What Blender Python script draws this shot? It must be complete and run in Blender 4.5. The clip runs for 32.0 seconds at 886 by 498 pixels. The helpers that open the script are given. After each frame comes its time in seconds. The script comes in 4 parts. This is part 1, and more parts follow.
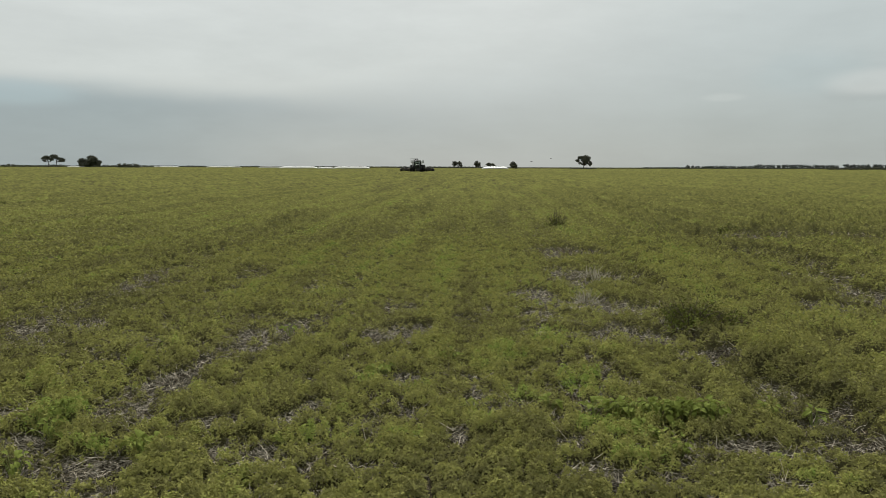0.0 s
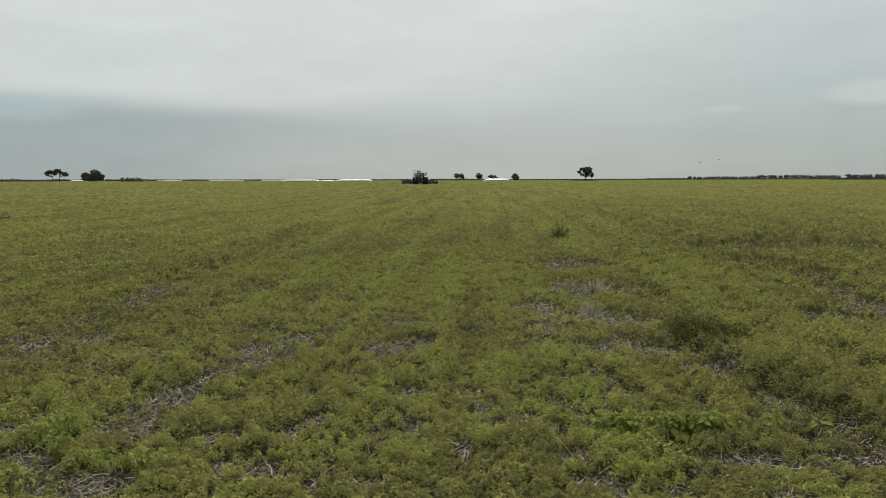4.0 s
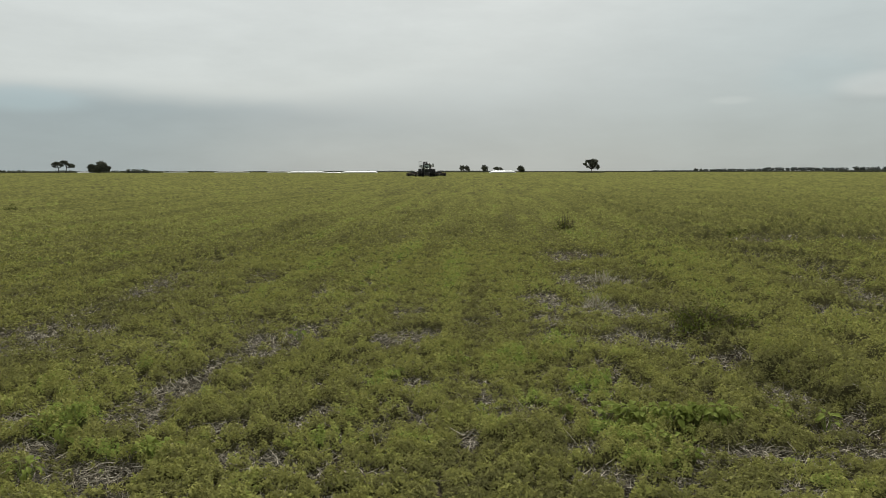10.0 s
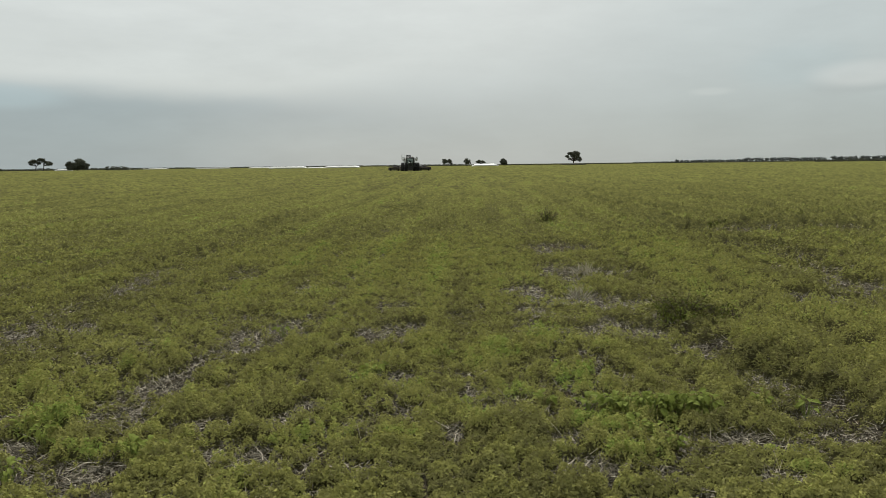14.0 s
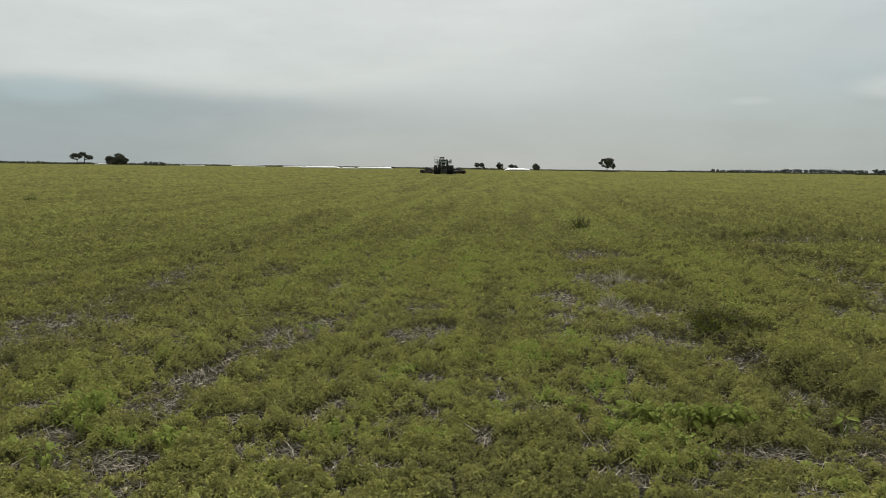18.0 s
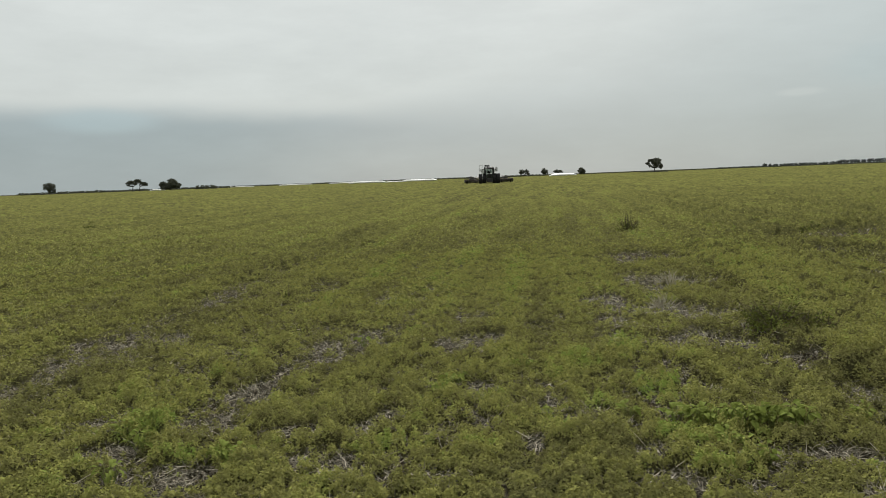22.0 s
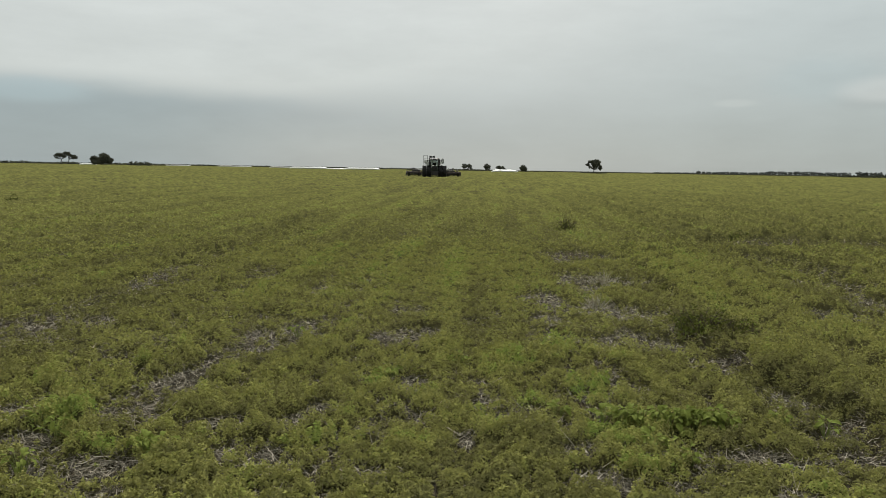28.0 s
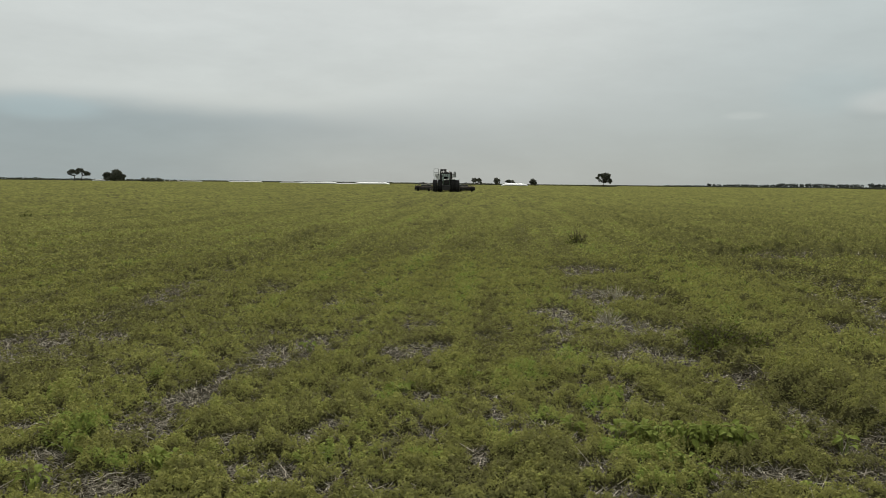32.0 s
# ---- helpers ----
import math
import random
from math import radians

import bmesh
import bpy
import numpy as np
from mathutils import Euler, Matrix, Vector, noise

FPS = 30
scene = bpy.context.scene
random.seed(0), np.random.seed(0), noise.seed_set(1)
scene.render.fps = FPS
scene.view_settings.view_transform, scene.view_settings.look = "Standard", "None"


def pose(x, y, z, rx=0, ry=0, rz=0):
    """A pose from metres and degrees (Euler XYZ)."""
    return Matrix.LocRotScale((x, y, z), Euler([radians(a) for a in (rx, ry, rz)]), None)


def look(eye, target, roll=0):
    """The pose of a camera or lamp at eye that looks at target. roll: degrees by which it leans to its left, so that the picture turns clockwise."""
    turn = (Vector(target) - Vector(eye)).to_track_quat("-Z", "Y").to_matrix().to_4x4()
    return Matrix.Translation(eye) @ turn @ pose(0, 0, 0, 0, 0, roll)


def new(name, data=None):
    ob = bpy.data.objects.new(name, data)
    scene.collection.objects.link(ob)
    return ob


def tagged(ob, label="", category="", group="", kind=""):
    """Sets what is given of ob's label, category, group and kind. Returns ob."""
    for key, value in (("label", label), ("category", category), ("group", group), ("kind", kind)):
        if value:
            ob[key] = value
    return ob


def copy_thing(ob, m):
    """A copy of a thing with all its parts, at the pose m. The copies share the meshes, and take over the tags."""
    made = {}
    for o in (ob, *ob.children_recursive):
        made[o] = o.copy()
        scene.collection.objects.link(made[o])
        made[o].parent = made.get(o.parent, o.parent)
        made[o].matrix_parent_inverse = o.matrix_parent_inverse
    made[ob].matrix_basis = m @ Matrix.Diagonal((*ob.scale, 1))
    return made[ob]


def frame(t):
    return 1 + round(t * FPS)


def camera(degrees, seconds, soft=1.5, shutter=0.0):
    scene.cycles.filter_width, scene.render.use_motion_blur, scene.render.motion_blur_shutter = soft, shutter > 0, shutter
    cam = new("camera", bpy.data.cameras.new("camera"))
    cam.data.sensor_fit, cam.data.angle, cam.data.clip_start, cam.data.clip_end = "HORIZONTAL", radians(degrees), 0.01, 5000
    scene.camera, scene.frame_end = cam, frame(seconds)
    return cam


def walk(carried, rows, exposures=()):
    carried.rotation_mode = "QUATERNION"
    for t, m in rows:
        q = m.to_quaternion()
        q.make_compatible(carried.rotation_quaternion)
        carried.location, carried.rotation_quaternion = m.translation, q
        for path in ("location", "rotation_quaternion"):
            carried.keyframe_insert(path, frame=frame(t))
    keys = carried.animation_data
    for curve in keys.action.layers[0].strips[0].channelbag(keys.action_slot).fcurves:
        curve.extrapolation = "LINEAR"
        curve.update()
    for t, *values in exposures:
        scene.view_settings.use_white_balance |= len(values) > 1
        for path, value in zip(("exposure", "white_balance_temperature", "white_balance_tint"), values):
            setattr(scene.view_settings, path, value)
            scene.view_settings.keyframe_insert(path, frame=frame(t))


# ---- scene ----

# seconds, x, y, z, turn to the left, pitch, lean
PATH = [
    (0, 0.012, -0.008, 1.499, -1.168, -6.522, 0.162),
    (0.5, 0.013, -0.006, 1.503, -1.185, -6.297, 0.103),
    (1, 0.011, -0.005, 1.507, -1.05, -6.265, -0.032),
    (1.5, 0.01, -0.009, 1.505, -1.192, -5.781, 0.026),
    (2, 0.002, -0.001, 1.508, -1.124, -6.028, 0.241),
    (2.5, 0.004, -0.01, 1.505, -0.942, -6.217, 0.114),
    (3, 0.008, -0.01, 1.512, -0.768, -5.883, 0.005),
    (3.5, 0.007, -0.02, 1.515, -0.906, -5.511, -0.075),
    (5.5, 0.006, -0.007, 1.507, -0.595, -5.842, -0.668),
    (6, 0.005, -0.01, 1.507, -0.365, -5.854, -0.892),
    (6.5, 0.007, -0.008, 1.506, -0.543, -5.93, -0.829),
    (7, 0.002, -0.004, 1.506, -0.485, -5.983, -0.854),
    (7.5, -0.001, -0.009, 1.501, -0.312, -6.077, -0.855),
    (8, -0, -0.004, 1.499, -0.096, -6.372, -0.951),
    (8.5, 0.002, -0.006, 1.503, 0.006, -6.263, -0.869),
    (9, 0.009, -0.004, 1.5, -0.196, -6.254, -0.124),
    (9.5, -0.001, -0.005, 1.499, -0.483, -6.154, -0.056),
    (10, 0.002, -0.001, 1.501, -0.552, -6.193, -0.097),
    (10.5, 0.022, -0.006, 1.496, -1.976, -6.183, -0.831),
    (11, 0.017, -0.013, 1.501, -1.496, -5.964, -0.721),
    (11.5, 0.015, -0.004, 1.5, -1.535, -6.048, -0.648),
    (12, 0.017, 0.001, 1.499, -1.632, -6.14, -0.892),
    (12.5, 0.003, -0.004, 1.496, -0.88, -6.622, -0.308),
    (13, 0.007, -0.011, 1.504, -1.076, -6.037, -1.125),
    (13.5, 0.004, -0.01, 1.5, -1.359, -6.499, -0.69),
    (14, 0.008, -0.005, 1.5, -1.854, -6.695, -0.711),
    (14.5, 0.002, -0.011, 1.498, -1.392, -6.645, -0.716),
    (16.5, 0.009, -0.013, 1.499, -0.541, -6.008, -0.083),
    (17, 0.001, -0.001, 1.498, -0.66, -6.336, 0.495),
    (17.5, -0.005, 0.001, 1.494, 0.055, -6.713, 0.821),
    (18, -0.021, -0.007, 1.497, 0.528, -6.447, 0.737),
    (18.5, -0.02, -0.01, 1.49, 1.063, -6.426, 0.68),
    (19, -0.023, -0.012, 1.495, 1.06, -6.5, 0.705),
    (19.5, -0.024, -0.018, 1.486, 2.277, -6.985, 0.128),
    (20, -0.023, -0.009, 1.483, 1.047, -8.271, 0.906),
    (20.5, -0.021, -0.013, 1.489, 0.936, -7.447, -0.202),
    (21, -0.011, -0.019, 1.483, -0.373, -8.233, -0.539),
    (21.5, -0.01, -0.021, 1.489, 1.881, -6.862, -1.533),
    (22, 0.01, -0.016, 1.487, 4.36, -5.618, -2.204),
    (22.5, 0.016, -0.005, 1.471, 5.12, -5.369, -4.243),
    (23, -0.002, -0.007, 1.49, 1.104, -7.704, 0.05),
    (23.5, -0.011, 0.006, 1.495, 1.585, -7.574, 0.712),
    (24, -0.019, 0.024, 1.503, 0.522, -7.076, 1.622),
    (24.5, -0.01, 0.028, 1.499, 1.127, -7.144, 1.038),
    (25, -0.002, 0.031, 1.499, 0.787, -6.932, 0.743),
    (25.5, -0.012, 0.036, 1.504, 1.031, -6.733, 0.972),
    (27.5, 0.001, 0.023, 1.503, -0.34, -6.167, 0.994),
    (28, 0.006, 0.019, 1.503, -0.478, -6.354, 0.938),
    (28.5, 0.002, 0.021, 1.506, -0.561, -5.976, 0.64),
    (29, 0.003, 0.019, 1.509, -0.474, -5.794, 0.532),
    (29.5, -0.001, 0.019, 1.508, 0.052, -5.636, 0.765),
    (30, -0.004, 0.019, 1.507, -0.304, -5.444, 1.117),
    (30.5, -0.005, 0.019, 1.508, -0.025, -5.597, 0.982),
    (31, -0.006, 0.026, 1.507, 0.411, -5.761, 0.626),
    (31.5, -0.006, 0.024, 1.507, 0.196, -5.303, 0.662),
    (32, -0.006, 0.025, 1.507, 0.342, -5.243, 0.602),
]


cam = camera(63.24, 32.0, soft=0.8)
walk(cam, [(t, pose(x, y, z, 90 + pitch, 0, turn) @ pose(0, 0, 0, 0, 0, lean)) for t, x, y, z, turn, pitch, lean in PATH],
     exposures=[(0, -0.04), (1, 0), (3, -0.04), (11, -0.03), (14, 0), (17, -0.03), (19, 0), (21, 0.06), (23, -0.04), (24, 0.05), (25, 0.02), (28, -0.04), (30, -0.08), (31, -0.05), (32, -0.12)])

# ---- light: an overcast sky, brighter overhead, and a veiled sun ahead of the camera ----
SUN_UP, SUN_TURN = 38, 8


def sky():
    w = bpy.data.worlds.new("overcast_sky")
    scene.world = w
    w.use_nodes = True
    n, link = w.node_tree.nodes, w.node_tree.links.new
    n.clear()

    def node(kind, **values):
        made = n.new(kind)
        for key, value in values.items():
            made.inputs[key].default_value = value
        return made

    def math_node(operation, a, b=None, clamp=False):
        m = n.new("ShaderNodeMath")
        m.operation, m.use_clamp = operation, clamp
        for slot, value in ((0, a), (1, b)):
            if value is None:
                continue
            if isinstance(value, (int, float)):
                m.inputs[slot].default_value = value
            else:
                link(value, m.inputs[slot])
        return m.outputs[0]

    def mix(fac, a, b):
        m = n.new("ShaderNodeMix")
        m.data_type = "RGBA"
        for slot, value in ((0, fac), (6, a), (7, b)):
            if isinstance(value, (tuple, float, int)):
                m.inputs[slot].default_value = value
            else:
                link(value, m.inputs[slot])
        return m.outputs[2]

    def ramp(fac, *stops):
        r = n.new("ShaderNodeValToRGB")
        r.color_ramp.interpolation = "EASE"
        while len(r.color_ramp.elements) < len(stops):
            r.color_ramp.elements.new(0.5)
        for e, (at, colour) in zip(r.color_ramp.elements, stops):
            e.position, e.color = at, (*colour, 1)
        link(fac, r.inputs[0])
        return r.outputs[0]

    clear = n.new("ShaderNodeTexSky")
    clear.sky_type, clear.sun_disc = "NISHITA", False
    clear.sun_elevation, clear.sun_rotation = radians(SUN_UP), radians(SUN_TURN)
    blue = n.new("ShaderNodeVectorMath")
    blue.operation = "SCALE"
    link(clear.outputs[0], blue.inputs[0])
    blue.inputs["Scale"].default_value = 0.10

    where = n.new("ShaderNodeTexCoord")
    split = n.new("ShaderNodeSeparateXYZ")
    link(where.outputs["Generated"], split.inputs[0])
    # the cloud deck: a grey bank low down with a soft upper edge that sinks and blurs to the right, pale cloud above it
    stretch = n.new("ShaderNodeMapping")
    stretch.inputs["Scale"].default_value = (1.6, 1.6, 5.5)
    stretch.inputs["Location"].default_value = (0.35, 0.1, 0.4)
    link(where.outputs["Generated"], stretch.inputs[0])
    broad = node("ShaderNodeTexNoise", Scale=2.2, Detail=6.0, Roughness=0.55)
    link(stretch.outputs[0], broad.inputs[0])
    fine = node("ShaderNodeTexNoise", Scale=5.0, Detail=8.0, Roughness=0.6)
    link(stretch.outputs[0], fine.inputs[0])
    side, up = split.outputs[0], split.outputs[2]

    def reach(value, low, high, to_low=0.0, to_high=1.0, smooth_step=True):
        m = n.new("ShaderNodeMapRange")
        m.interpolation_type = "SMOOTHSTEP" if smooth_step else "LINEAR"
        link(value, m.inputs[0])
        for slot, v in ((1, low), (2, high), (3, to_low), (4, to_high)):
            m.inputs[slot].default_value = v
        return m.outputs[0]

    wander = math_node("ADD", math_node("MULTIPLY", math_node("SUBTRACT", broad.outputs[0], 0.5), 0.03), math_node("MULTIPLY", math_node("SUBTRACT", fine.outputs[0], 0.5), 0.022))
    edge = math_node("ADD", reach(side, -0.6, 0.6, 0.094, 0.078, False), wander)
    blur = reach(side, -0.25, 0.35, 0.022, 0.15)
    over = math_node("DIVIDE", math_node("SUBTRACT", up, edge), blur)
    over = reach(over, -0.75, 1.0)
    bank = mix(reach(up, 0.0, 0.09), (0.412, 0.454, 0.450, 1), (0.404, 0.446, 0.450, 1))
    bank = mix(reach(side, -0.12, -0.42), bank, (0.338, 0.396, 0.408, 1))
    bank = mix(reach(side, 0.0, 0.45), bank, (0.365, 0.412, 0.410, 1))
    pale = ramp(reach(up, 0.0, 1.0, smooth_step=False), (0.0, (0.58, 0.615, 0.59)), (0.14, (0.63, 0.665, 0.64)), (0.26, (0.70, 0.735, 0.71)), (0.6, (1.2, 1.22, 1.17)), (1.0, (1.8, 1.82, 1.75)))
    pale = mix(math_node("MULTIPLY", reach(side, 0.1, 0.5), 0.8), pale, mix(1.0, (0, 0, 0, 1), (0.53, 0.59, 0.58, 1)))
    cloud = mix(over, bank, pale)
    # a small bright cloud low on the right
    def puff(centre, wide, tall):
        across = math_node("DIVIDE", math_node("SUBTRACT", side, centre[0]), wide)
        above = math_node("DIVIDE", math_node("SUBTRACT", up, centre[1]), tall)
        apart = math_node("SQRT", math_node("ADD", math_node("MULTIPLY", across, across), math_node("MULTIPLY", above, above)))
        apart = math_node("ADD", apart, math_node("MULTIPLY", math_node("SUBTRACT", fine.outputs[0], 0.5), 0.9))
        return math_node("MULTIPLY", reach(apart, 1.15, 0.35), reach(split.outputs[1], 0.0, 0.1))
    # a thin gap in the deck on the left that lets the blue through
    cloud = mix(math_node("MULTIPLY", puff((-0.485, 0.086), 0.075, 0.018), 0.6), cloud, mix(0.12, (0.37, 0.47, 0.50, 1), blue.outputs[0]))
    cloud = mix(math_node("MULTIPLY", puff((0.46, 0.115), 0.07, 0.035), 0.35), cloud, (0.44, 0.53, 0.54, 1))
    cloud = mix(math_node("MULTIPLY", puff((0.522, 0.0875), 0.052, 0.013), 0.6), cloud, (0.40, 0.44, 0.435, 1))
    cloud = mix(math_node("MULTIPLY", puff((0.525, 0.100), 0.055, 0.018), 0.6), cloud, (0.62, 0.655, 0.635, 1))
    cloud = mix(math_node("MULTIPLY", puff((0.375, 0.0885), 0.03, 0.006), 0.4), cloud, (0.56, 0.60, 0.58, 1))
    shade = math_node("ADD", math_node("MULTIPLY", math_node("SUBTRACT", fine.outputs[0], 0.5), 0.22), math_node("ADD", math_node("MULTIPLY", math_node("SUBTRACT", broad.outputs[0], 0.5), 0.18), 1.0))
    scaled = n.new("ShaderNodeVectorMath")
    scaled.operation = "SCALE"
    link(cloud, scaled.inputs[0])
    link(shade, scaled.inputs["Scale"])
    total = mix(0.06, scaled.outputs[0], blue.outputs[0])
    back = node("ShaderNodeBackground", Strength=1.0)
    link(total, back.inputs[0])
    out = n.new("ShaderNodeOutputWorld")
    link(back.outputs[0], out.inputs[0])


sky()
lamp = bpy.data.lights.new("veiled_sun", "SUN")
lamp.energy, lamp.angle, lamp.color = 5.0, radians(6), (1.0, 0.96, 0.9)
sun = new("veiled_sun", lamp)
sun.matrix_world = look((0, 0, 60), (-60 * math.sin(radians(SUN_TURN)) / math.tan(radians(SUN_UP)), -60 * math.cos(radians(SUN_TURN)) / math.tan(radians(SUN_UP)), 0))


# ---- materials ----
class Mat:
    """A small builder for node materials in world-size object coordinates."""

    def __init__(self, name, rough=0.7, metal=0.0, spec=0.5):
        self.m = bpy.data.materials.new(name)
        self.m.use_nodes = True
        self.n, self.link = self.m.node_tree.nodes, self.m.node_tree.links.new
        self.b = self.n["Principled BSDF"]
        self.b.inputs["Roughness"].default_value = rough
        self.b.inputs["Metallic"].default_value = metal
        self.b.inputs["Specular IOR Level"].default_value = spec
        self.at = self.n.new("ShaderNodeTexCoord").outputs["Object"]

    def noise(self, scale, detail=4.0, rough=0.55, stretch=(1, 1, 1)):
        at = self.at
        if stretch != (1, 1, 1):
            mp = self.n.new("ShaderNodeMapping")
            mp.inputs["Scale"].default_value = stretch
            self.link(at, mp.inputs[0])
            at = mp.outputs[0]
        t = self.n.new("ShaderNodeTexNoise")
        t.inputs["Scale"].default_value, t.inputs["Detail"].default_value, t.inputs["Roughness"].default_value = scale, detail, rough
        self.link(at, t.inputs[0])
        return t.outputs[0]

    def island(self):
        return self.n.new("ShaderNodeNewGeometry").outputs["Random Per Island"]

    def each(self):
        return self.n.new("ShaderNodeObjectInfo").outputs["Random"]

    def ramp(self, fac, *stops):
        r = self.n.new("ShaderNodeValToRGB")
        while len(r.color_ramp.elements) < len(stops):
            r.color_ramp.elements.new(0.5)
        for e, (at, colour) in zip(r.color_ramp.elements, stops):
            e.position, e.color = at, (*(colour if isinstance(colour, tuple) else (colour,) * 3), 1)
        self.link(fac, r.inputs[0])
        return r.outputs[0]

    def mix(self, fac, a, b, blend="MIX"):
        m = self.n.new("ShaderNodeMix")
        m.data_type, m.blend_type = "RGBA", blend
        for slot, value in ((0, fac), (6, a), (7, b)):
            if isinstance(value, (int, float)):
                m.inputs[slot].default_value = value
            elif isinstance(value, tuple):
                m.inputs[slot].default_value = (*value, 1)
            else:
                self.link(value, m.inputs[slot])
        return m.outputs[2]

    def math(self, operation, a, b, clamp=False):
        m = self.n.new("ShaderNodeMath")
        m.operation, m.use_clamp = operation, clamp
        for slot, value in ((0, a), (1, b)):
            if isinstance(value, (int, float)):
                m.inputs[slot].default_value = value
            else:
                self.link(value, m.inputs[slot])
        return m.outputs[0]

    def colour(self, value):
        if isinstance(value, tuple):
            self.b.inputs["Base Color"].default_value = (*value, 1)
        else:
            self.link(value, self.b.inputs["Base Color"])
        return self

    def bump(self, height, strength=0.4, distance=0.02):
        u = self.n.new("ShaderNodeBump")
        u.inputs["Strength"].default_value, u.inputs["Distance"].default_value = strength, distance
        self.link(height, u.inputs["Height"])
        self.link(u.outputs[0], self.b.inputs["Normal"])
        return self

    def leafy(self, value, share=0.35):
        """Lets part of the light through, as leaves do."""
        t = self.n.new("ShaderNodeBsdfTranslucent")
        self.link(value, t.inputs[0])
        m = self.n.new("ShaderNodeMixShader")
        m.inputs[0].default_value = share
        self.link(self.b.outputs[0], m.inputs[1])
        self.link(t.outputs[0], m.inputs[2])
        self.link(m.outputs[0], self.n["Material Output"].inputs[0])
        return self


def leaf_material(name, low, mid, high, dead=0.06, share=0.3, patch=0.9, tuft=7.0):
    """Leaf colour: own chance, tuft by tuft, and a slow drift over the field."""
    k = Mat(name, rough=0.75, spec=0.02)
    own = k.ramp(k.island(), (0.0, low), (0.55, mid), (1.0 - dead, high), (1.0, (0.20, 0.155, 0.07)))
    along = k.n.new("ShaderNodeVectorRotate")
    along.rotation_type = "Z_AXIS"
    along.inputs["Angle"].default_value = radians(3.6)
    k.link(k.at, along.inputs["Vector"])
    plain, k.at = k.at, along.outputs[0]
    band = k.noise(2.2, 4, 0.55, (1, 0.12, 1))
    k.at = plain
    spread_fac = k.mix(0.6, k.ramp(k.noise(patch, 5, 0.6), (0.36, 0.0), (0.66, 1.0)), k.ramp(band, (0.40, 0.0), (0.60, 1.0)))
    drift = k.mix(spread_fac, low, high)
    clump = k.mix(k.ramp(k.noise(tuft, 2, 0.5), (0.34, 0.0), (0.66, 1.0)), low, high)
    col = k.mix(0.58, own, k.mix(0.6, drift, clump))
    k.colour(col).leafy(col, share)
    return k.m




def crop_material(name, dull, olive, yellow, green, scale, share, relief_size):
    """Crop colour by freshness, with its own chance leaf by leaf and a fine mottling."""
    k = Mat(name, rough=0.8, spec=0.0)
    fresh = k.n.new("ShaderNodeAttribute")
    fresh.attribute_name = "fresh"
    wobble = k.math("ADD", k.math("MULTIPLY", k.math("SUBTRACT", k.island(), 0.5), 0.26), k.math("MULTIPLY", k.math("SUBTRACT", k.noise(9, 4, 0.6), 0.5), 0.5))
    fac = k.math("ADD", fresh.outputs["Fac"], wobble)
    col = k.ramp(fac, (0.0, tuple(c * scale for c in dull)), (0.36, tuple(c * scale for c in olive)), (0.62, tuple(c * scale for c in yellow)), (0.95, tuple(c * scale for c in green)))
    if relief_size:
        col = k.mix(1.0, col, k.mix(k.ramp(k.noise(26, 5, 0.65), (0.36, 0.0), (0.64, 1.0)), (0.66, 0.66, 0.66), (1.34, 1.34, 1.34)), "MULTIPLY")
        col = k.mix(1.0, col, k.mix(k.ramp(k.noise(7.0, 5, 0.65), (0.38, 0.0), (0.62, 1.0)), (0.80, 0.80, 0.82), (1.24, 1.23, 1.20)), "MULTIPLY")
        # litter brown between plants and close by, dark enough to stand in for shade
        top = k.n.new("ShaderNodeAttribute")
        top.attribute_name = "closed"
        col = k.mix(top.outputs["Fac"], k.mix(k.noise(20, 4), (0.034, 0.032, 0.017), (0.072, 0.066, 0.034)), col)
        k.bump(k.noise(38, 6, 0.65), 1.0, relief_size)
    k.colour(col)
    if share:
        k.leafy(col, share)
    return k.m


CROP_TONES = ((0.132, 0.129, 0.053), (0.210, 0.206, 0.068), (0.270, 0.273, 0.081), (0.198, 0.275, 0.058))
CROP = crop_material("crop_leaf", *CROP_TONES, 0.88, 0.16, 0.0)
# leaf tones at about half strength: the leaves' self-shading is in the colour
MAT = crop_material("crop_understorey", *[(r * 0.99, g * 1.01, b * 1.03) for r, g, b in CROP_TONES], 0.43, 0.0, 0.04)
WEED = leaf_material("weed_leaf", (0.10, 0.125, 0.026), (0.160, 0.195, 0.042), (0.240, 0.275, 0.066), dead=0.02)
DARK = leaf_material("dark_weed_leaf", (0.032, 0.042, 0.010), (0.066, 0.077, 0.017), (0.125, 0.13, 0.03), dead=0.05)
# tree and far-wood greens lightened and greyed, so the colour carries distance haze
TREE = leaf_material("hazed_tree_leaf", (0.056, 0.060, 0.047), (0.084, 0.088, 0.066), (0.122, 0.126, 0.092), dead=0.02, share=0.2, patch=0.3)
FAR = leaf_material("hazed_wood_leaf", (0.052, 0.060, 0.056), (0.068, 0.076, 0.070), (0.088, 0.096, 0.086), dead=0.02, share=0.15, patch=0.05)

k = Mat("dry_straw", rough=0.75, spec=0.2)
k.colour(k.ramp(k.island(), (0.0, (0.04, 0.036, 0.025)), (0.65, (0.145, 0.128, 0.090)), (1.0, (0.40, 0.36, 0.28))))
STRAW = k.m

k = Mat("bleached_stem", rough=0.8, spec=0.1)
k.colour(k.mix(k.each(), (0.22, 0.20, 0.145), (0.42, 0.39, 0.30)))
PALE = k.m

k = Mat("stem_brown", rough=0.8, spec=0.2)
k.colour(k.mix(k.noise(30, 3), (0.05, 0.042, 0.026), (0.10, 0.082, 0.05)))
STEM = k.m

k = Mat("green_stalk", rough=0.7, spec=0.2)
k.colour(k.mix(k.noise(30, 3), (0.10, 0.13, 0.03), (0.16, 0.19, 0.05)))
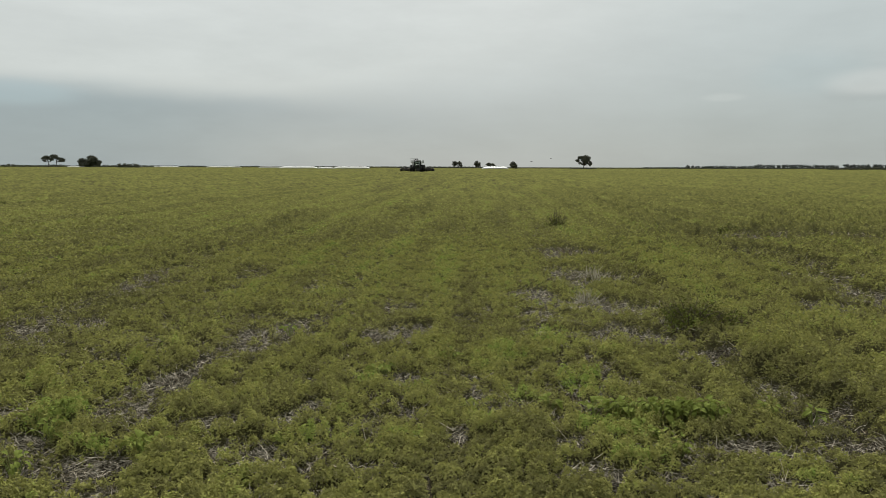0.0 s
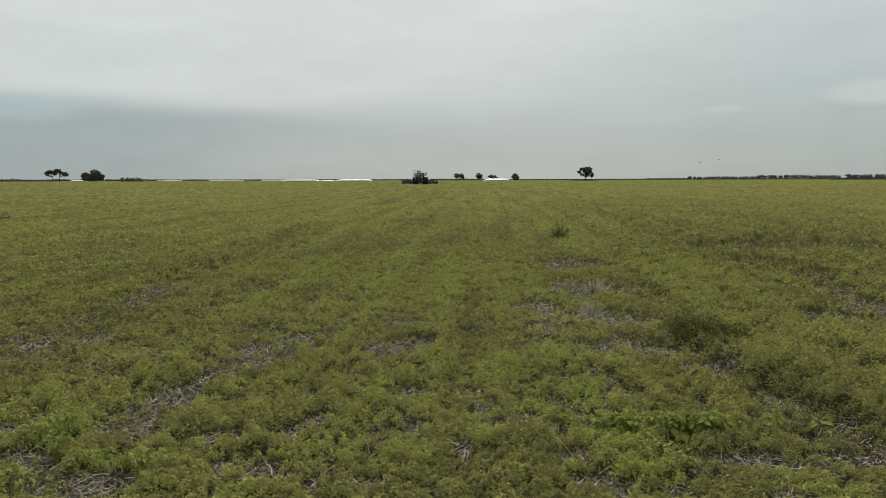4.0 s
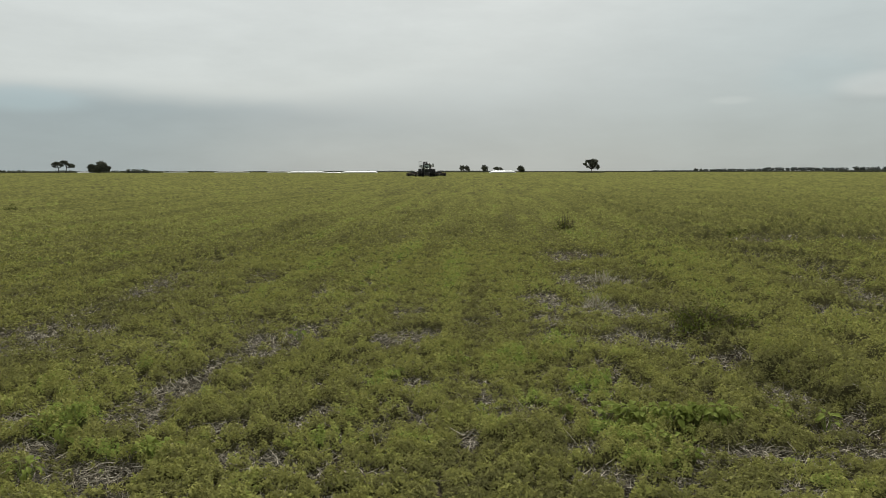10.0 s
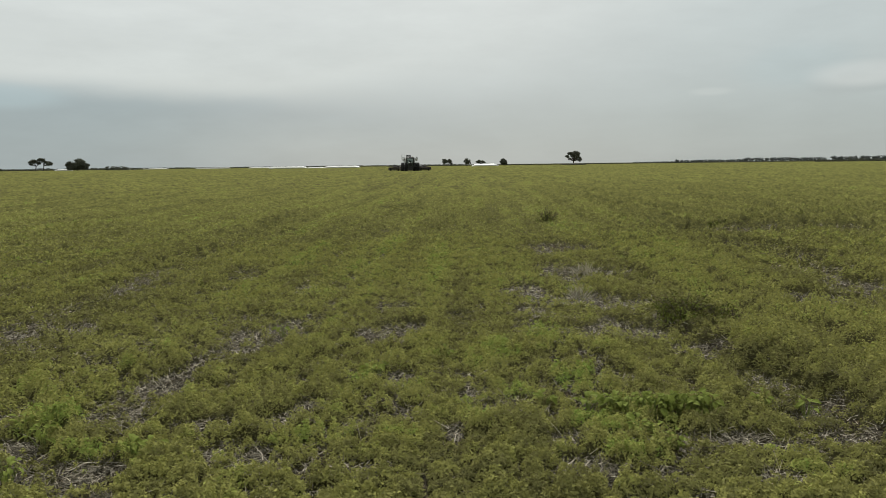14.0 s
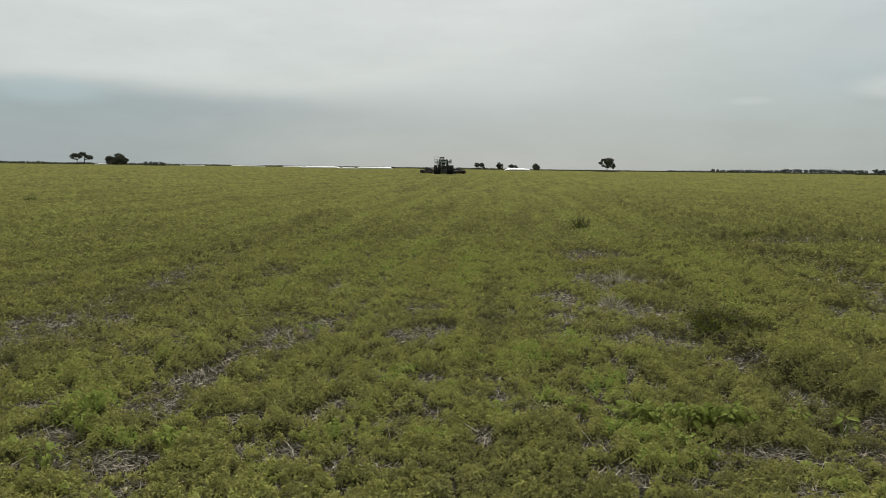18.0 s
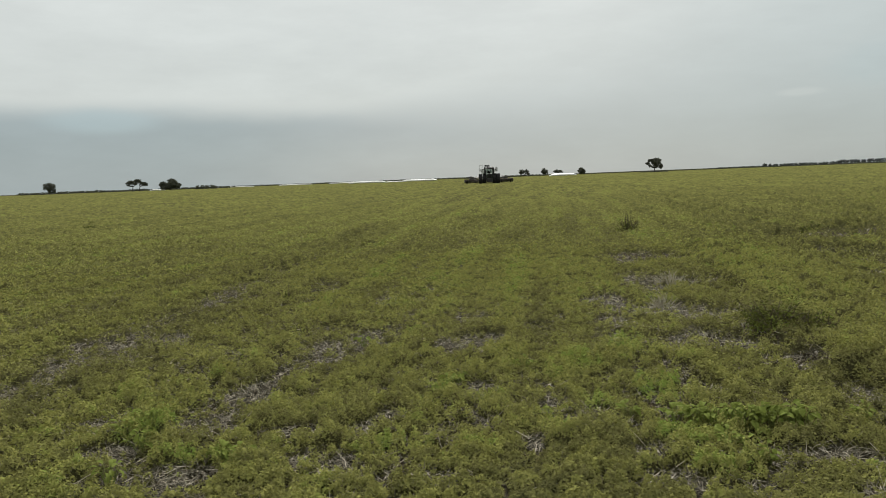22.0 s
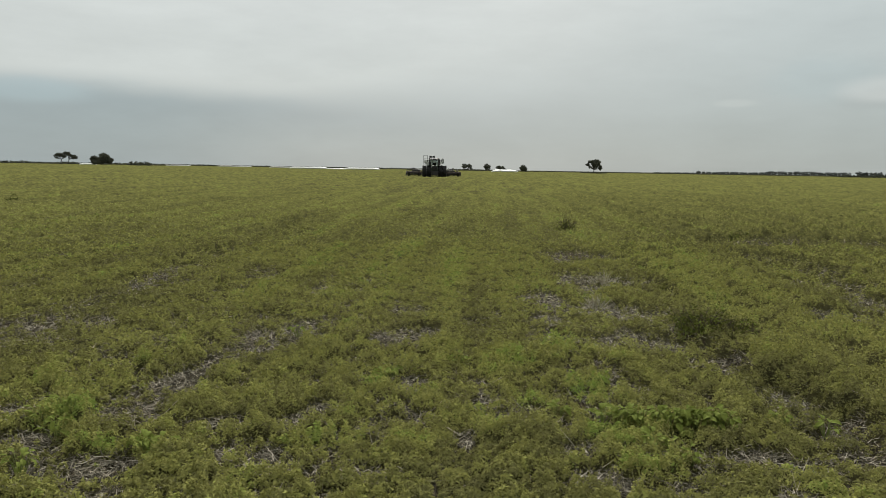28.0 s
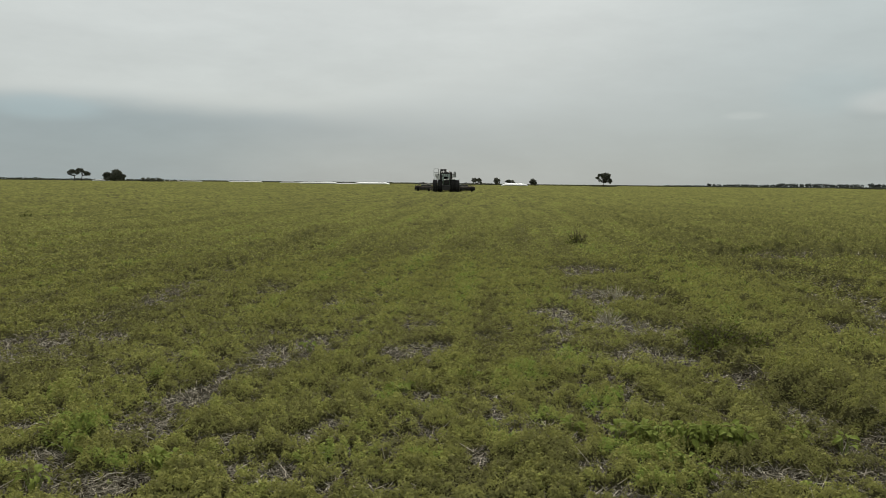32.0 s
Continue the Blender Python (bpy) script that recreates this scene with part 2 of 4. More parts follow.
STALK = k.m

k = Mat("bark", rough=0.9, spec=0.2)
k.colour(k.mix(k.noise(2.5, 5), (0.022, 0.019, 0.016), (0.06, 0.052, 0.043))).bump(k.noise(6, 5, 0.6, (1, 1, 0.2)), 0.6, 0.05)
BARK = k.m

k = Mat("field_soil", rough=0.95, spec=0.0)
soil = k.mix(k.noise(9, 8, 0.65), (0.012, 0.0105, 0.007), (0.046, 0.040, 0.028))
litter = k.ramp(k.noise(60, 6, 0.7, (1, 0.35, 1)), (0.52, 0.0), (0.66, 1.0))
soil = k.mix(litter, soil, (0.13, 0.106, 0.06))
k.colour(soil)
k.bump(k.noise(14, 8, 0.7), 0.8, 0.05)
SOIL = k.m


def paint(name, colour, rough=0.45, metal=0.0, dirt=(0.07, 0.06, 0.042), amount=0.2):
    k = Mat(name, rough, metal, 0.3)
    mud = k.ramp(k.noise(3.5, 7, 0.65), (0.42, 0.0), (0.75, amount))
    k.colour(k.mix(mud, colour, dirt)).bump(k.noise(40, 3), 0.06, 0.004)
    return k.m


BODY = paint("dark_green_paint", (0.018, 0.034, 0.016))
BLACK = paint("black_paint", (0.012, 0.012, 0.012), 0.55)
RUBBER = paint("tyre_rubber", (0.012, 0.012, 0.012), 0.9, amount=0.1)
RIM = paint("rim_paint", (0.16, 0.14, 0.05), 0.5)
IRON = paint("worn_iron", (0.045, 0.043, 0.041), 0.5, 0.5, amount=0.5)
STEEL = paint("galvanised_steel", (0.26, 0.27, 0.26), 0.5, 0.4, amount=0.3)
TANK = paint("grey_tank_paint", (0.5, 0.51, 0.49), 0.5, amount=0.3)
FRAME = paint("dark_red_frame_paint", (0.035, 0.022, 0.018), 0.6, amount=0.6)
AMBER = paint("amber_plastic", (0.35, 0.11, 0.01), 0.3, amount=0.1)
LENS = paint("lamp_lens", (0.5, 0.5, 0.47), 0.15, amount=0.1)
BAG = paint("white_bag_film", (0.78, 0.78, 0.76), 0.35, dirt=(0.45, 0.42, 0.36), amount=0.3)
k = Mat("cab_glass", rough=0.03)
k.colour((0.7, 0.76, 0.74))
k.b.inputs["Transmission Weight"].default_value = 1.0
k.b.inputs["IOR"].default_value = 1.02
GLASS = k.m


# ---- mesh helpers ----
def thing(name, m=None, label="", category="", group="", kind=""):
    ob = new(name)
    ob.empty_display_size = 0.2
    if m is not None:
        ob.matrix_world = m
    return tagged(ob, label, category, group, kind)


def part(name, bm, material, parent=None, label=""):
    me = bpy.data.meshes.new(name)
    bm.to_mesh(me)
    bm.free()
    me.materials.append(material)
    ob = new(name, me)
    if parent is not None:
        ob.parent = parent
    return tagged(ob, label)


def arrays(name, verts, faces, material, smooth=False):
    """An object from numpy arrays of vertices and equal-sided faces."""
    me = bpy.data.meshes.new(name)
    side = faces.shape[1]
    me.vertices.add(len(verts))
    me.vertices.foreach_set("co", np.asarray(verts, np.float32).ravel())
    me.loops.add(faces.size)
    me.loops.foreach_set("vertex_index", faces.astype(np.int32).ravel())
    me.polygons.add(len(faces))
    me.polygons.foreach_set("loop_start", np.arange(0, faces.size, side, dtype=np.int32))
    if smooth:
        me.polygons.foreach_set("use_smooth", np.ones(len(faces), bool))
    me.materials.append(material)
    me.update(calc_edges=True)
    return new(name, me)


def box(bm, x0, x1, y0, y1, z0, z1, bevel=0.0, taper=(1, 1)):
    """A block; taper scales its top in x and y. bevel rounds its edges."""
    made = bmesh.ops.create_cube(bm, size=1.0)["verts"]
    cx, cy = (x0 + x1) / 2, (y0 + y1) / 2
    for v in made:
        top = v.co.z > 0
        v.co = (cx + v.co.x * (x1 - x0) * (taper[0] if top else 1), cy + v.co.y * (y1 - y0) * (taper[1] if top else 1), z1 if top else z0)
    if bevel:
        edges = list({e for v in made for e in v.link_edges})
        bmesh.ops.bevel(bm, geom=edges, offset=bevel, segments=2, affect="EDGES", profile=0.5)
    return bm


def tube(bm, a, b, ra, rb=None, sides=8):
    """A closed tapered rod from a to b."""
    a, b = Vector(a), Vector(b)
    rb = ra if rb is None else rb
    turn = (b - a).to_track_quat("Z", "Y").to_matrix()
    rings = []
    for at, r in ((a, ra), (b, rb)):
        rings.append([bm.verts.new(at + turn @ Vector((r * math.cos(2 * math.pi * i / sides), r * math.sin(2 * math.pi * i / sides), 0))) for i in range(sides)])
    for i in range(sides):
        j = (i + 1) % sides
        bm.faces.new((rings[0][i], rings[0][j], rings[1][j], rings[1][i]))
    bm.faces.new(rings[0][::-1])
    bm.faces.new(rings[1])
    return bm


def rod(bm, points, radii, sides=5):
    """One bent, tapering rod through points."""
    rings = []
    for i, (at, r) in enumerate(zip(points, radii)):
        way = Vector(points[min(i + 1, len(points) - 1)]) - Vector(points[max(i - 1, 0)])
        turn = way.to_track_quat("Z", "Y").to_matrix()
        rings.append([bm.verts.new(Vector(at) + turn @ Vector((r * math.cos(2 * math.pi * k / sides), r * math.sin(2 * math.pi * k / sides), 0))) for k in range(sides)])
    for p, q in zip(rings, rings[1:]):
        for k in range(sides):
            bm.faces.new((p[k], p[(k + 1) % sides], q[(k + 1) % sides], q[k]))
    bm.faces.new(rings[0][::-1])
    bm.faces.new(rings[-1])
    return bm


def lathe(bm, profile, sides=32, axis="x"):
    """Turns (along, radius) pairs about an axis into a closed ring."""
    rings = []
    for along, r in profile:
        ring = []
        for i in range(sides):
            c, s = math.cos(2 * math.pi * i / sides) * r, math.sin(2 * math.pi * i / sides) * r
            ring.append(bm.verts.new((along, c, s) if axis == "x" else (c, s, along)))
        rings.append(ring)
    for p, q in zip(rings, rings[1:] + rings[:1]):
        for i in range(sides):
            j = (i + 1) % sides
            bm.faces.new((p[i], p[j], q[j], q[i]))
    bmesh.ops.recalc_face_normals(bm, faces=bm.faces)
    return bm


# ---- noise on the field plan ----
TABLE = np.random.RandomState(7).rand(256, 256)


def value_noise(x, y):
    xi, yi = np.floor(x).astype(int), np.floor(y).astype(int)
    fx, fy = x - xi, y - yi
    fx, fy = fx * fx * (3 - 2 * fx), fy * fy * (3 - 2 * fy)
    a, b = TABLE[xi % 256, yi % 256], TABLE[(xi + 1) % 256, yi % 256]
    c, d = TABLE[xi % 256, (yi + 1) % 256], TABLE[(xi + 1) % 256, (yi + 1) % 256]
    return (a * (1 - fx) + b * fx) * (1 - fy) + (c * (1 - fx) + d * fx) * fy


def fbm(x, y, octaves=4):
    total, weight, size = 0.0, 0.0, 1.0
    for o in range(octaves):
        total = total + value_noise(x / size + 17.3 * o, y / size + 9.1 * o) * size
        weight += size
        size *= 0.5
    return total / weight


def smooth(a, b, v):
    t = np.clip((v - a) / (b - a), 0, 1)
    return t * t * (3 - 2 * t)


ROW_TURN = radians(3.6)


def rows_frame(x, y):
    """Across and along the sowing rows, which run away from the camera and a little to the right."""
    return x * math.cos(ROW_TURN) - y * math.sin(ROW_TURN), x * math.sin(ROW_TURN) + y * math.cos(ROW_TURN)


def blobs(x, y, spots):
    """0 to 1 in soft spots of (x, y, half-width, half-depth), with ragged edges."""
    rag = (fbm(x / 0.22, y / 0.22, 3) - 0.5) * 1.6
    best = np.zeros_like(x)
    for cx, cy, rx, ry in spots:
        best = np.maximum(best, smooth(1.40, 0.70, np.hypot((x - cx) / rx, (y - cy) / ry) + rag))
    return best


# bare, straw-littered spots: (x, y, half-width, half-depth), stretch by stretch
BARE_LEFT = [(-2.21, 3.69, .2, .17), (-1.67, 3.42, .21, .12), (-1.72, 4.78, .22, .2), (-1.83, 4.14, .18, .16), (-1.52, 5.66, .18, .25), (-1.55, 6.24, .15, .22), (-.37, 6.15, .24, .29),
             (-.08, 6.35, .15, .27), (-.12, 4.82, .16, .29), (-.26, 4.17, .2, .12), (-.67, 4.32, .12, .17), (-.83, 3.52, .09, .16), (-.79, 4.08, .15, .11), (-1.24, 4.06, .17, .13), (-.24, 3.36, .12, .1), (-2.05, 3.3, .22, .14), (-1.5, 3.1, .2, .1), (-2.5, 4.15, .16, .16)]
BARE_RIGHT = [(.34, 4.57, .12, .16), (.52, 4.21, .16, .13), (.19, 3.85, .06, .14), (.82, 3.7, .15, .14), (.85, 3.37, .2, .14), (1.39, 3.6, .26, .12), (1.36, 3.38, .14, .08), (1.11, 3.22, .13, .08),
              (1.36, 4.86, .12, .21), (2.1, 7.2, .26, .52), (1.62, 6.22, .3, .28), (1.96, 5.95, .2, .2), (2.23, 5.38, .23, .21), (2.23, 4.56, .1, .26), (2.14, 4.23, .07, .14), (2.22, 3.56, .15, .1), (1.96, 3.46, .12, .08), (1.68, 3.66, .14, .14), (2.45, 4.0, .1, .14), (1.6, 3.12, .15, .08), (2.75, 4.5, .08, .14)]
BARE_FURROW = [(2.31, 9.47, .25, .49), (1.81, 9.05, .23, .54), (1.28, 8.19, .2, .33), (1.17, 6.94, .12, .24), (1.74, 7.38, .24, .36), (2.23, 12.43, .4, .75), (2.71, 12.37, .3, .5), (6.38, 14.33, .74, .78), (7.56, 14.75, .65, .82),
               (8.53, 14.58, .66, .81), (4.79, 7.76, .29, .47), (4.01, 6.89, .28, .26), (5.04, 8.94, .4, .31), (5.39, 11.76, .41, .45), (5.67, 11.56, .51, .44), (5.5, 10.21, .46, .4)]
# thinner, greyer growth farther out
THIN = [(.62, 16.65, .39, 1.35), (-1.05, 11.68, .46, .89), (-1.26, 9.13, .36, .64), (-.93, 16.2, .45, 1.27), (-5.68, 11.55, .71, .87), (-4.53, 12.12, .71, .95), (-3.91, 13.28, .65, .95), (-3.7, 8.74, .52, .58), (-4.64, 8.83, .55, .59),
        (-2.79, 8.1, .34, .29), (-2.56, 10.0, .49, .54), (-3.61, 6.61, .35, .34), (-2.83, 7.04, .36, .33), (-1.52, 7.5, .3, .31), (-2.24, 7.13, .18, .22)]
THIN_FAR = [(8.26, 27.75, 1.36, 2.07), (8.56, 22.24, .94, 1.33), (13.01, 26.25, 1.61, 1.85), (1.96, 21.17, .42, 1.2), (-3.43, 15.94, .77, 1.09), (-7.42, 18.09, .92, 1.05), (-7.15, 23.23, 1.15, 1.44), (-3.75, 22.46, .72, 1.35)]
BARE = BARE_LEFT + BARE_RIGHT + [(x, y, 1.4 * w, 1.4 * d) for x, y, w, d in BARE_FURROW]
# fresher green growth
GREEN = [(-1.57, 3.59, .17, .15), (-2.15, 4.1, .15, .21), (-.38, 4.94, .12, .19), (.65, 4.39, .1, .2), (1.18, 3.89, .35, .16), (1.04, 3.42, .21, .15), (.39, 4.27, .12, .14), (1.0, 3.95, .14, .12), (.46, 5.53, .26, .38), (1.79, 3.4, .12, .15), (1.92, 3.15, .17, .08),
         (1.05, 5.85, .28, .34), (.27, 4.03, .16, .17), (1.09, 4.75, .19, .23), (-.09, 3.79, .13, .15), (-.55, 3.81, .15, .15), (1.43, 5.47, .13, .2), (2.5, 5.39, .19, .2)]
YELLOW = [(-1.96, 11.1, .62, .94), (-2.23, 8.41, .27, .54), (-.2, 8.6, .5, .9), (-.6, 13.0, .6, 1.6), (.6, 11.5, .5, 1.4), (-2.6, 4.6, .3, .3), (3.4, 6.0, .4, .4), (4.2, 9.5, .5, .8), (3.3, 11, .6, 1.2)]


def ridge(x, y):
    """The taller, denser stand that begins along a furrow to the right."""
    edge = np.interp(y, [3, 4.1, 6.4, 8.3, 11, 18, 60], [2.3, 2.4, 2.15, 2.75, 3.1, 4.2, 8.5])
    return smooth(-0.05, 0.16, x - edge + (fbm(x / 0.3, y / 0.3, 2) - 0.5) * 0.25)


def side_furrow(x, y):
    """Two more furrows, farther to the right."""
    near = np.interp(y, [5, 7.4, 8.7, 11.2, 15, 20, 40], [4.3, 4.68, 5.05, 5.58, 6.14, 6.9, 9.7])
    far = np.interp(y, [12, 14.6, 20.8, 40], [8.35, 8.4, 8.7, 10.3])
    return np.maximum(np.exp(-((x - near) / 0.26) ** 2), 0.8 * np.exp(-((x - far) / 0.35) ** 2) * smooth(9, 12, y)) * smooth(40, 20, y)


def wheel_track(x, y):
    """Two worn wheel tracks that run away to the tractor, and an older pair to the left."""
    left = np.interp(y, [3, 4.7, 5.7, 8, 13, 22, 31, 60, 230], [-1.95, -1.66, -1.42, -1.32, -1.36, -1.25, -0.9, -0.1, 4.7])
    right = np.interp(y, [3, 5.6, 8.8, 16.6, 27.6, 50, 230], [-0.15, -0.07, 0.28, 0.82, 1.7, 2.85, 8.4])
    old = np.interp(y, [3, 6.2, 8.7, 13.3, 22.5, 60, 230], [-3.4, -3.52, -3.63, -3.91, -3.75, -2.6, 2.2])
    wide = 0.17 + 0.004 * y
    rag = (fbm(x / 0.5, y / 1.1, 3) - 0.5) * 0.5
    return (0.75 * np.exp(-((x - left + rag) / wide) ** 2) + 0.22 * np.exp(-((x - right + rag) / wide) ** 2) + 0.6 * np.exp(-((x - old + rag) / (1.6 * wide)) ** 2)) * smooth(160, 60, y)


def bareness(x, y):
    """How far the crop is thinned, 0 to 1: worn rows, wheel tracks and littered spots."""
    u, v = rows_frame(x, y)
    streak = smooth(0.52, 0.72, fbm(u / 0.45, v / 5.0, 4)) * 0.5
    gaps = smooth(0.60, 0.74, fbm(x / 0.34 + 40, y / 0.26 + 3, 4)) * 0.6 * smooth(16, 9, y)
    tracks = wheel_track(x, y) * smooth(0.34, 0.62, fbm(u / 0.5 + 5, v / 1.2, 3))
    edge = ridge(x - 0.02, y)
    furrow = (ridge(x + 0.34, y) - edge).clip(0, 1) * 0.6 * smooth(0.40, 0.62, fbm(x / 0.5 + 3, y / 0.8, 3)) * smooth(22, 12, y)
    side = side_furrow(x, y) * smooth(0.42, 0.6, fbm(x / 0.7 + 13, y / 0.6, 3)) * 0.85
    worn = (streak + gaps + tracks) * (1 - 0.6 * edge) + np.maximum(furrow, side)
    sparse = np.maximum(blobs(x, y, THIN), blobs(x, y, THIN_FAR)) * smooth(0.35, 0.6, fbm(x / 0.35 + 21, y / 0.6, 3)) * 0.62
    tuft = smooth(0.22, 0.60, fbm(x / 0.10 + 60, y / 0.07 + 2, 3))
    return np.clip(np.maximum(np.maximum(worn, sparse) * (0.30 + 0.75 * tuft), blobs(x, y, BARE) * (0.62 + 0.4 * tuft)), 0, 0.95)


def cushions(x, y, cell, shift):
    """Round plant cushions on a jittered grid: height 0 to 1, the way out from the plant's middle, and its own chance."""
    gx, gy = x / cell, y / cell
    ix, iy = np.floor(gx).astype(int), np.floor(gy).astype(int)
    best, ox, oy, who = np.zeros_like(x), np.zeros_like(x), np.zeros_like(x), np.zeros_like(x)
    for i in (-1, 0, 1):
        for j in (-1, 0, 1):
            a, b = (ix + i + shift) % 256, (iy + j + 3 * shift) % 256
            own, size = TABLE[(a + 89) % 256, (b + 31) % 256], TABLE[(a + 17) % 256, (b + 143) % 256]
            radius = 0.42 + 0.42 * size
            dx, dy = (gx - ix - i - TABLE[a, b]) / radius, (gy - iy - j - TABLE[(a + 53) % 256, (b + 7) % 256]) / radius
            h = np.sqrt(np.clip(1 - dx * dx - dy * dy, 0, 1)) * (0.45 + 0.55 * TABLE[(a + 5) % 256, (b + 201) % 256])
            up = h > best
            best, ox, oy, who = np.where(up, h, best), np.where(up, dx, ox), np.where(up, dy, oy), np.where(up, own, who)
    return best, ox, oy, who


def crop_stand_at(x, y):
    """Height of the crop, the way its surface leans, and its freshness from 0 (dull, greyish) to 1 (fresh green)."""
    u, v = rows_frame(x, y)
    bare = bareness(x, y)
    big, bx, by, who = cushions(x, y, 0.15, 11)
    small, sx, sy, own = cushions(x, y, 0.052, 90)
    mound, mx, my, _ = cushions(x, y, 0.40, 160)
    swell = 0.5 * fbm(u / 0.42, v / 8 + 7, 3) + 0.5 * fbm(x / 0.45 + 4, y / 0.35, 3)
    stand = ridge(x, y)
    tall = (0.004 + 0.030 * mound + 0.062 * big + 0.044 * small + 0.034 * small * big) * (0.02 + 1.7 * swell) * (1 + 0.45 * stand)
    full = smooth(0.10, 0.70, 1 - bare + (big - 0.5) * 0.35 + (small - 0.5) * 0.45)
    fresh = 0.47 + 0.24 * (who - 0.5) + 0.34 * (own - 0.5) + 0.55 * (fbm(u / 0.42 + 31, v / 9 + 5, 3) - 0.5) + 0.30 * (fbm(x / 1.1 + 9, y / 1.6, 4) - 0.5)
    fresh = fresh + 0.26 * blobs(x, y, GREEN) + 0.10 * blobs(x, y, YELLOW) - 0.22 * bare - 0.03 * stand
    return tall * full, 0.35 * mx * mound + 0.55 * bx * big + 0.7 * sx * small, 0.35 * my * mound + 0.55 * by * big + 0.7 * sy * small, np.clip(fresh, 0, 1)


def relief(x, y):
    """The lie of the ground, in metres."""
    r = np.hypot(x, y)
    near = np.exp(-((r / 45) ** 2))
    u, v = rows_frame(x, y)
    z = near * ((fbm(x / 0.8, y / 0.8, 4) - 0.5) * 0.05 + (fbm(u / 2.2, v / 7, 3) - 0.5) * 0.07 + 0.085 * ridge(x, y) - 0.05 * side_furrow(x, y) + 0.06 * np.exp(-(((x - 2.42) / 0.45) ** 2 + ((y - 6.45) / 0.3) ** 2)))
    rise = 0.25 * smooth(140, 330, -x) * smooth(350, 560, y)
    return z + rise


def field():
    """One sheet from under the camera to the horizon: rings round the camera, closer ahead of it."""
    turns = np.radians(np.r_[np.arange(-46, 46, 0.4), np.arange(46, 314, 5.0)])
    radii = np.r_[0.05 * 1.1 ** np.arange(39), 2.05 * 1.018 ** np.arange(110), 2.05 * 1.018 ** 109 * 1.05 ** np.arange(1, 112)]
    a, r = np.meshgrid(turns, radii)
    x, y = r * np.sin(a), r * np.cos(a)
    verts = np.stack([x, y, relief(x, y)], -1).reshape(-1, 3)
    count, rings = len(turns), len(radii)
    i, j = np.meshgrid(np.arange(count), np.arange(rings - 1))
    k = (i + 1) % count
    faces = np.stack([j * count + i, j * count + k, (j + 1) * count + k, (j + 1) * count + i], -1).reshape(-1, 4)[:, ::-1]
    ob = arrays("ground", verts, faces, SOIL, True)
    cap = bmesh.new()
    cap.from_mesh(ob.data)
    cap.verts.ensure_lookup_table()
    cap.faces.new([cap.verts[i] for i in range(count)][::-1])
    cap.to_mesh(ob.data)
    cap.free()
    return tagged(ob, "brown soil of a low crop field, littered with straw", "ground", kind="structure")


field()


def leaves(name, rng, at, facing, length, width, material, fold=0.3):
    """Folded diamond leaves that lie across their facing vectors, as one mesh."""
    n = len(at)
    up = facing / np.linalg.norm(facing, axis=1)[:, None]
    any_way = rng.normal(0, 1, (n, 3))
    ahead = any_way - up * (any_way * up).sum(1)[:, None]
    ahead /= np.linalg.norm(ahead, axis=1)[:, None]
    side = np.cross(up, ahead)
    L, W = length[:, None], width[:, None]
    wing = at + ahead * L * 0.45 + up * W * fold * 0.6
    verts = np.stack([at, wing + side * W * 0.5, at + ahead * L - up * L * 0.12, wing - side * W * 0.5], 1).reshape(-1, 3)
    q = np.arange(n)[:, None] * 4
    # two triangles that meet along the midrib
    faces = np.concatenate([q + [0, 2, 1], q + [0, 3, 2]], 1).reshape(-1, 3)
    return arrays(name, verts, faces, material)


def leaflets(name, rng, at, facing, length, width, material):
    """Narrow pointed leaflets or slivers, one triangle each, that lie across their facing vectors, as one mesh."""
    n = len(at)
    up = facing / np.linalg.norm(facing, axis=1)[:, None]
    any_way = rng.normal(0, 1, (n, 3))
    ahead = any_way - up * (any_way * up).sum(1)[:, None]
    ahead /= np.linalg.norm(ahead, axis=1)[:, None]
    side = np.cross(up, ahead)
    L, W = length[:, None], width[:, None]
    verts = np.stack([at - side * W * 0.5, at + side * W * 0.5, at + ahead * L], 1).reshape(-1, 3)
    return arrays(name, verts, np.arange(3 * n).reshape(-1, 3), material)


def spread(rng, n, near, far, power, half=radians(43)):
    """Points ahead of the camera, thinning out with distance as its (power - 2)th power."""
    r = rng.uniform(0, 1, n)
    d = (near ** power + r * (far ** power - near ** power)) ** (1 / power)
    a = rng.uniform(-half, half, n)
    return d * np.sin(a), d * np.cos(a), d


def freshness(ob, values, name="fresh"):
    ob.data.attributes.new(name, "FLOAT", "POINT").data.foreach_set("value", np.ascontiguousarray(values, np.float32))


def crop_mat(turns, radii):
    """The lower, closed layer of the crop, an uneven sheet with gap shade in its colour, between these bearings and
    distances; where the crop is bare it dips under the soil.
    """
    a, r = np.meshgrid(np.radians(turns), radii)
    x, y = r * np.sin(a), r * np.cos(a)
    tall, _, _, fresh = (c.reshape(x.shape) for c in crop_stand_at(x.ravel(), y.ravel()))
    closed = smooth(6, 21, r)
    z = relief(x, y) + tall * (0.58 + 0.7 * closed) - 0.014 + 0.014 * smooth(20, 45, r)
    count, rings = len(turns), len(radii)
    i, j = np.meshgrid(np.arange(count - 1), np.arange(rings - 1))
    faces = np.stack([j * count + i, j * count + i + 1, (j + 1) * count + i + 1, (j + 1) * count + i], -1).reshape(-1, 4)[:, ::-1]
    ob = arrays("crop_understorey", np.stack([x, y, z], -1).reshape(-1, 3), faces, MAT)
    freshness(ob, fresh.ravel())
    # colour goes dark near the camera and in gaps, as painted shade over litter
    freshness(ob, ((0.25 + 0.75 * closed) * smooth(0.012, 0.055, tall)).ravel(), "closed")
    tagged(ob, "dense low green crop growth covering the field", "plants", kind="stuff")


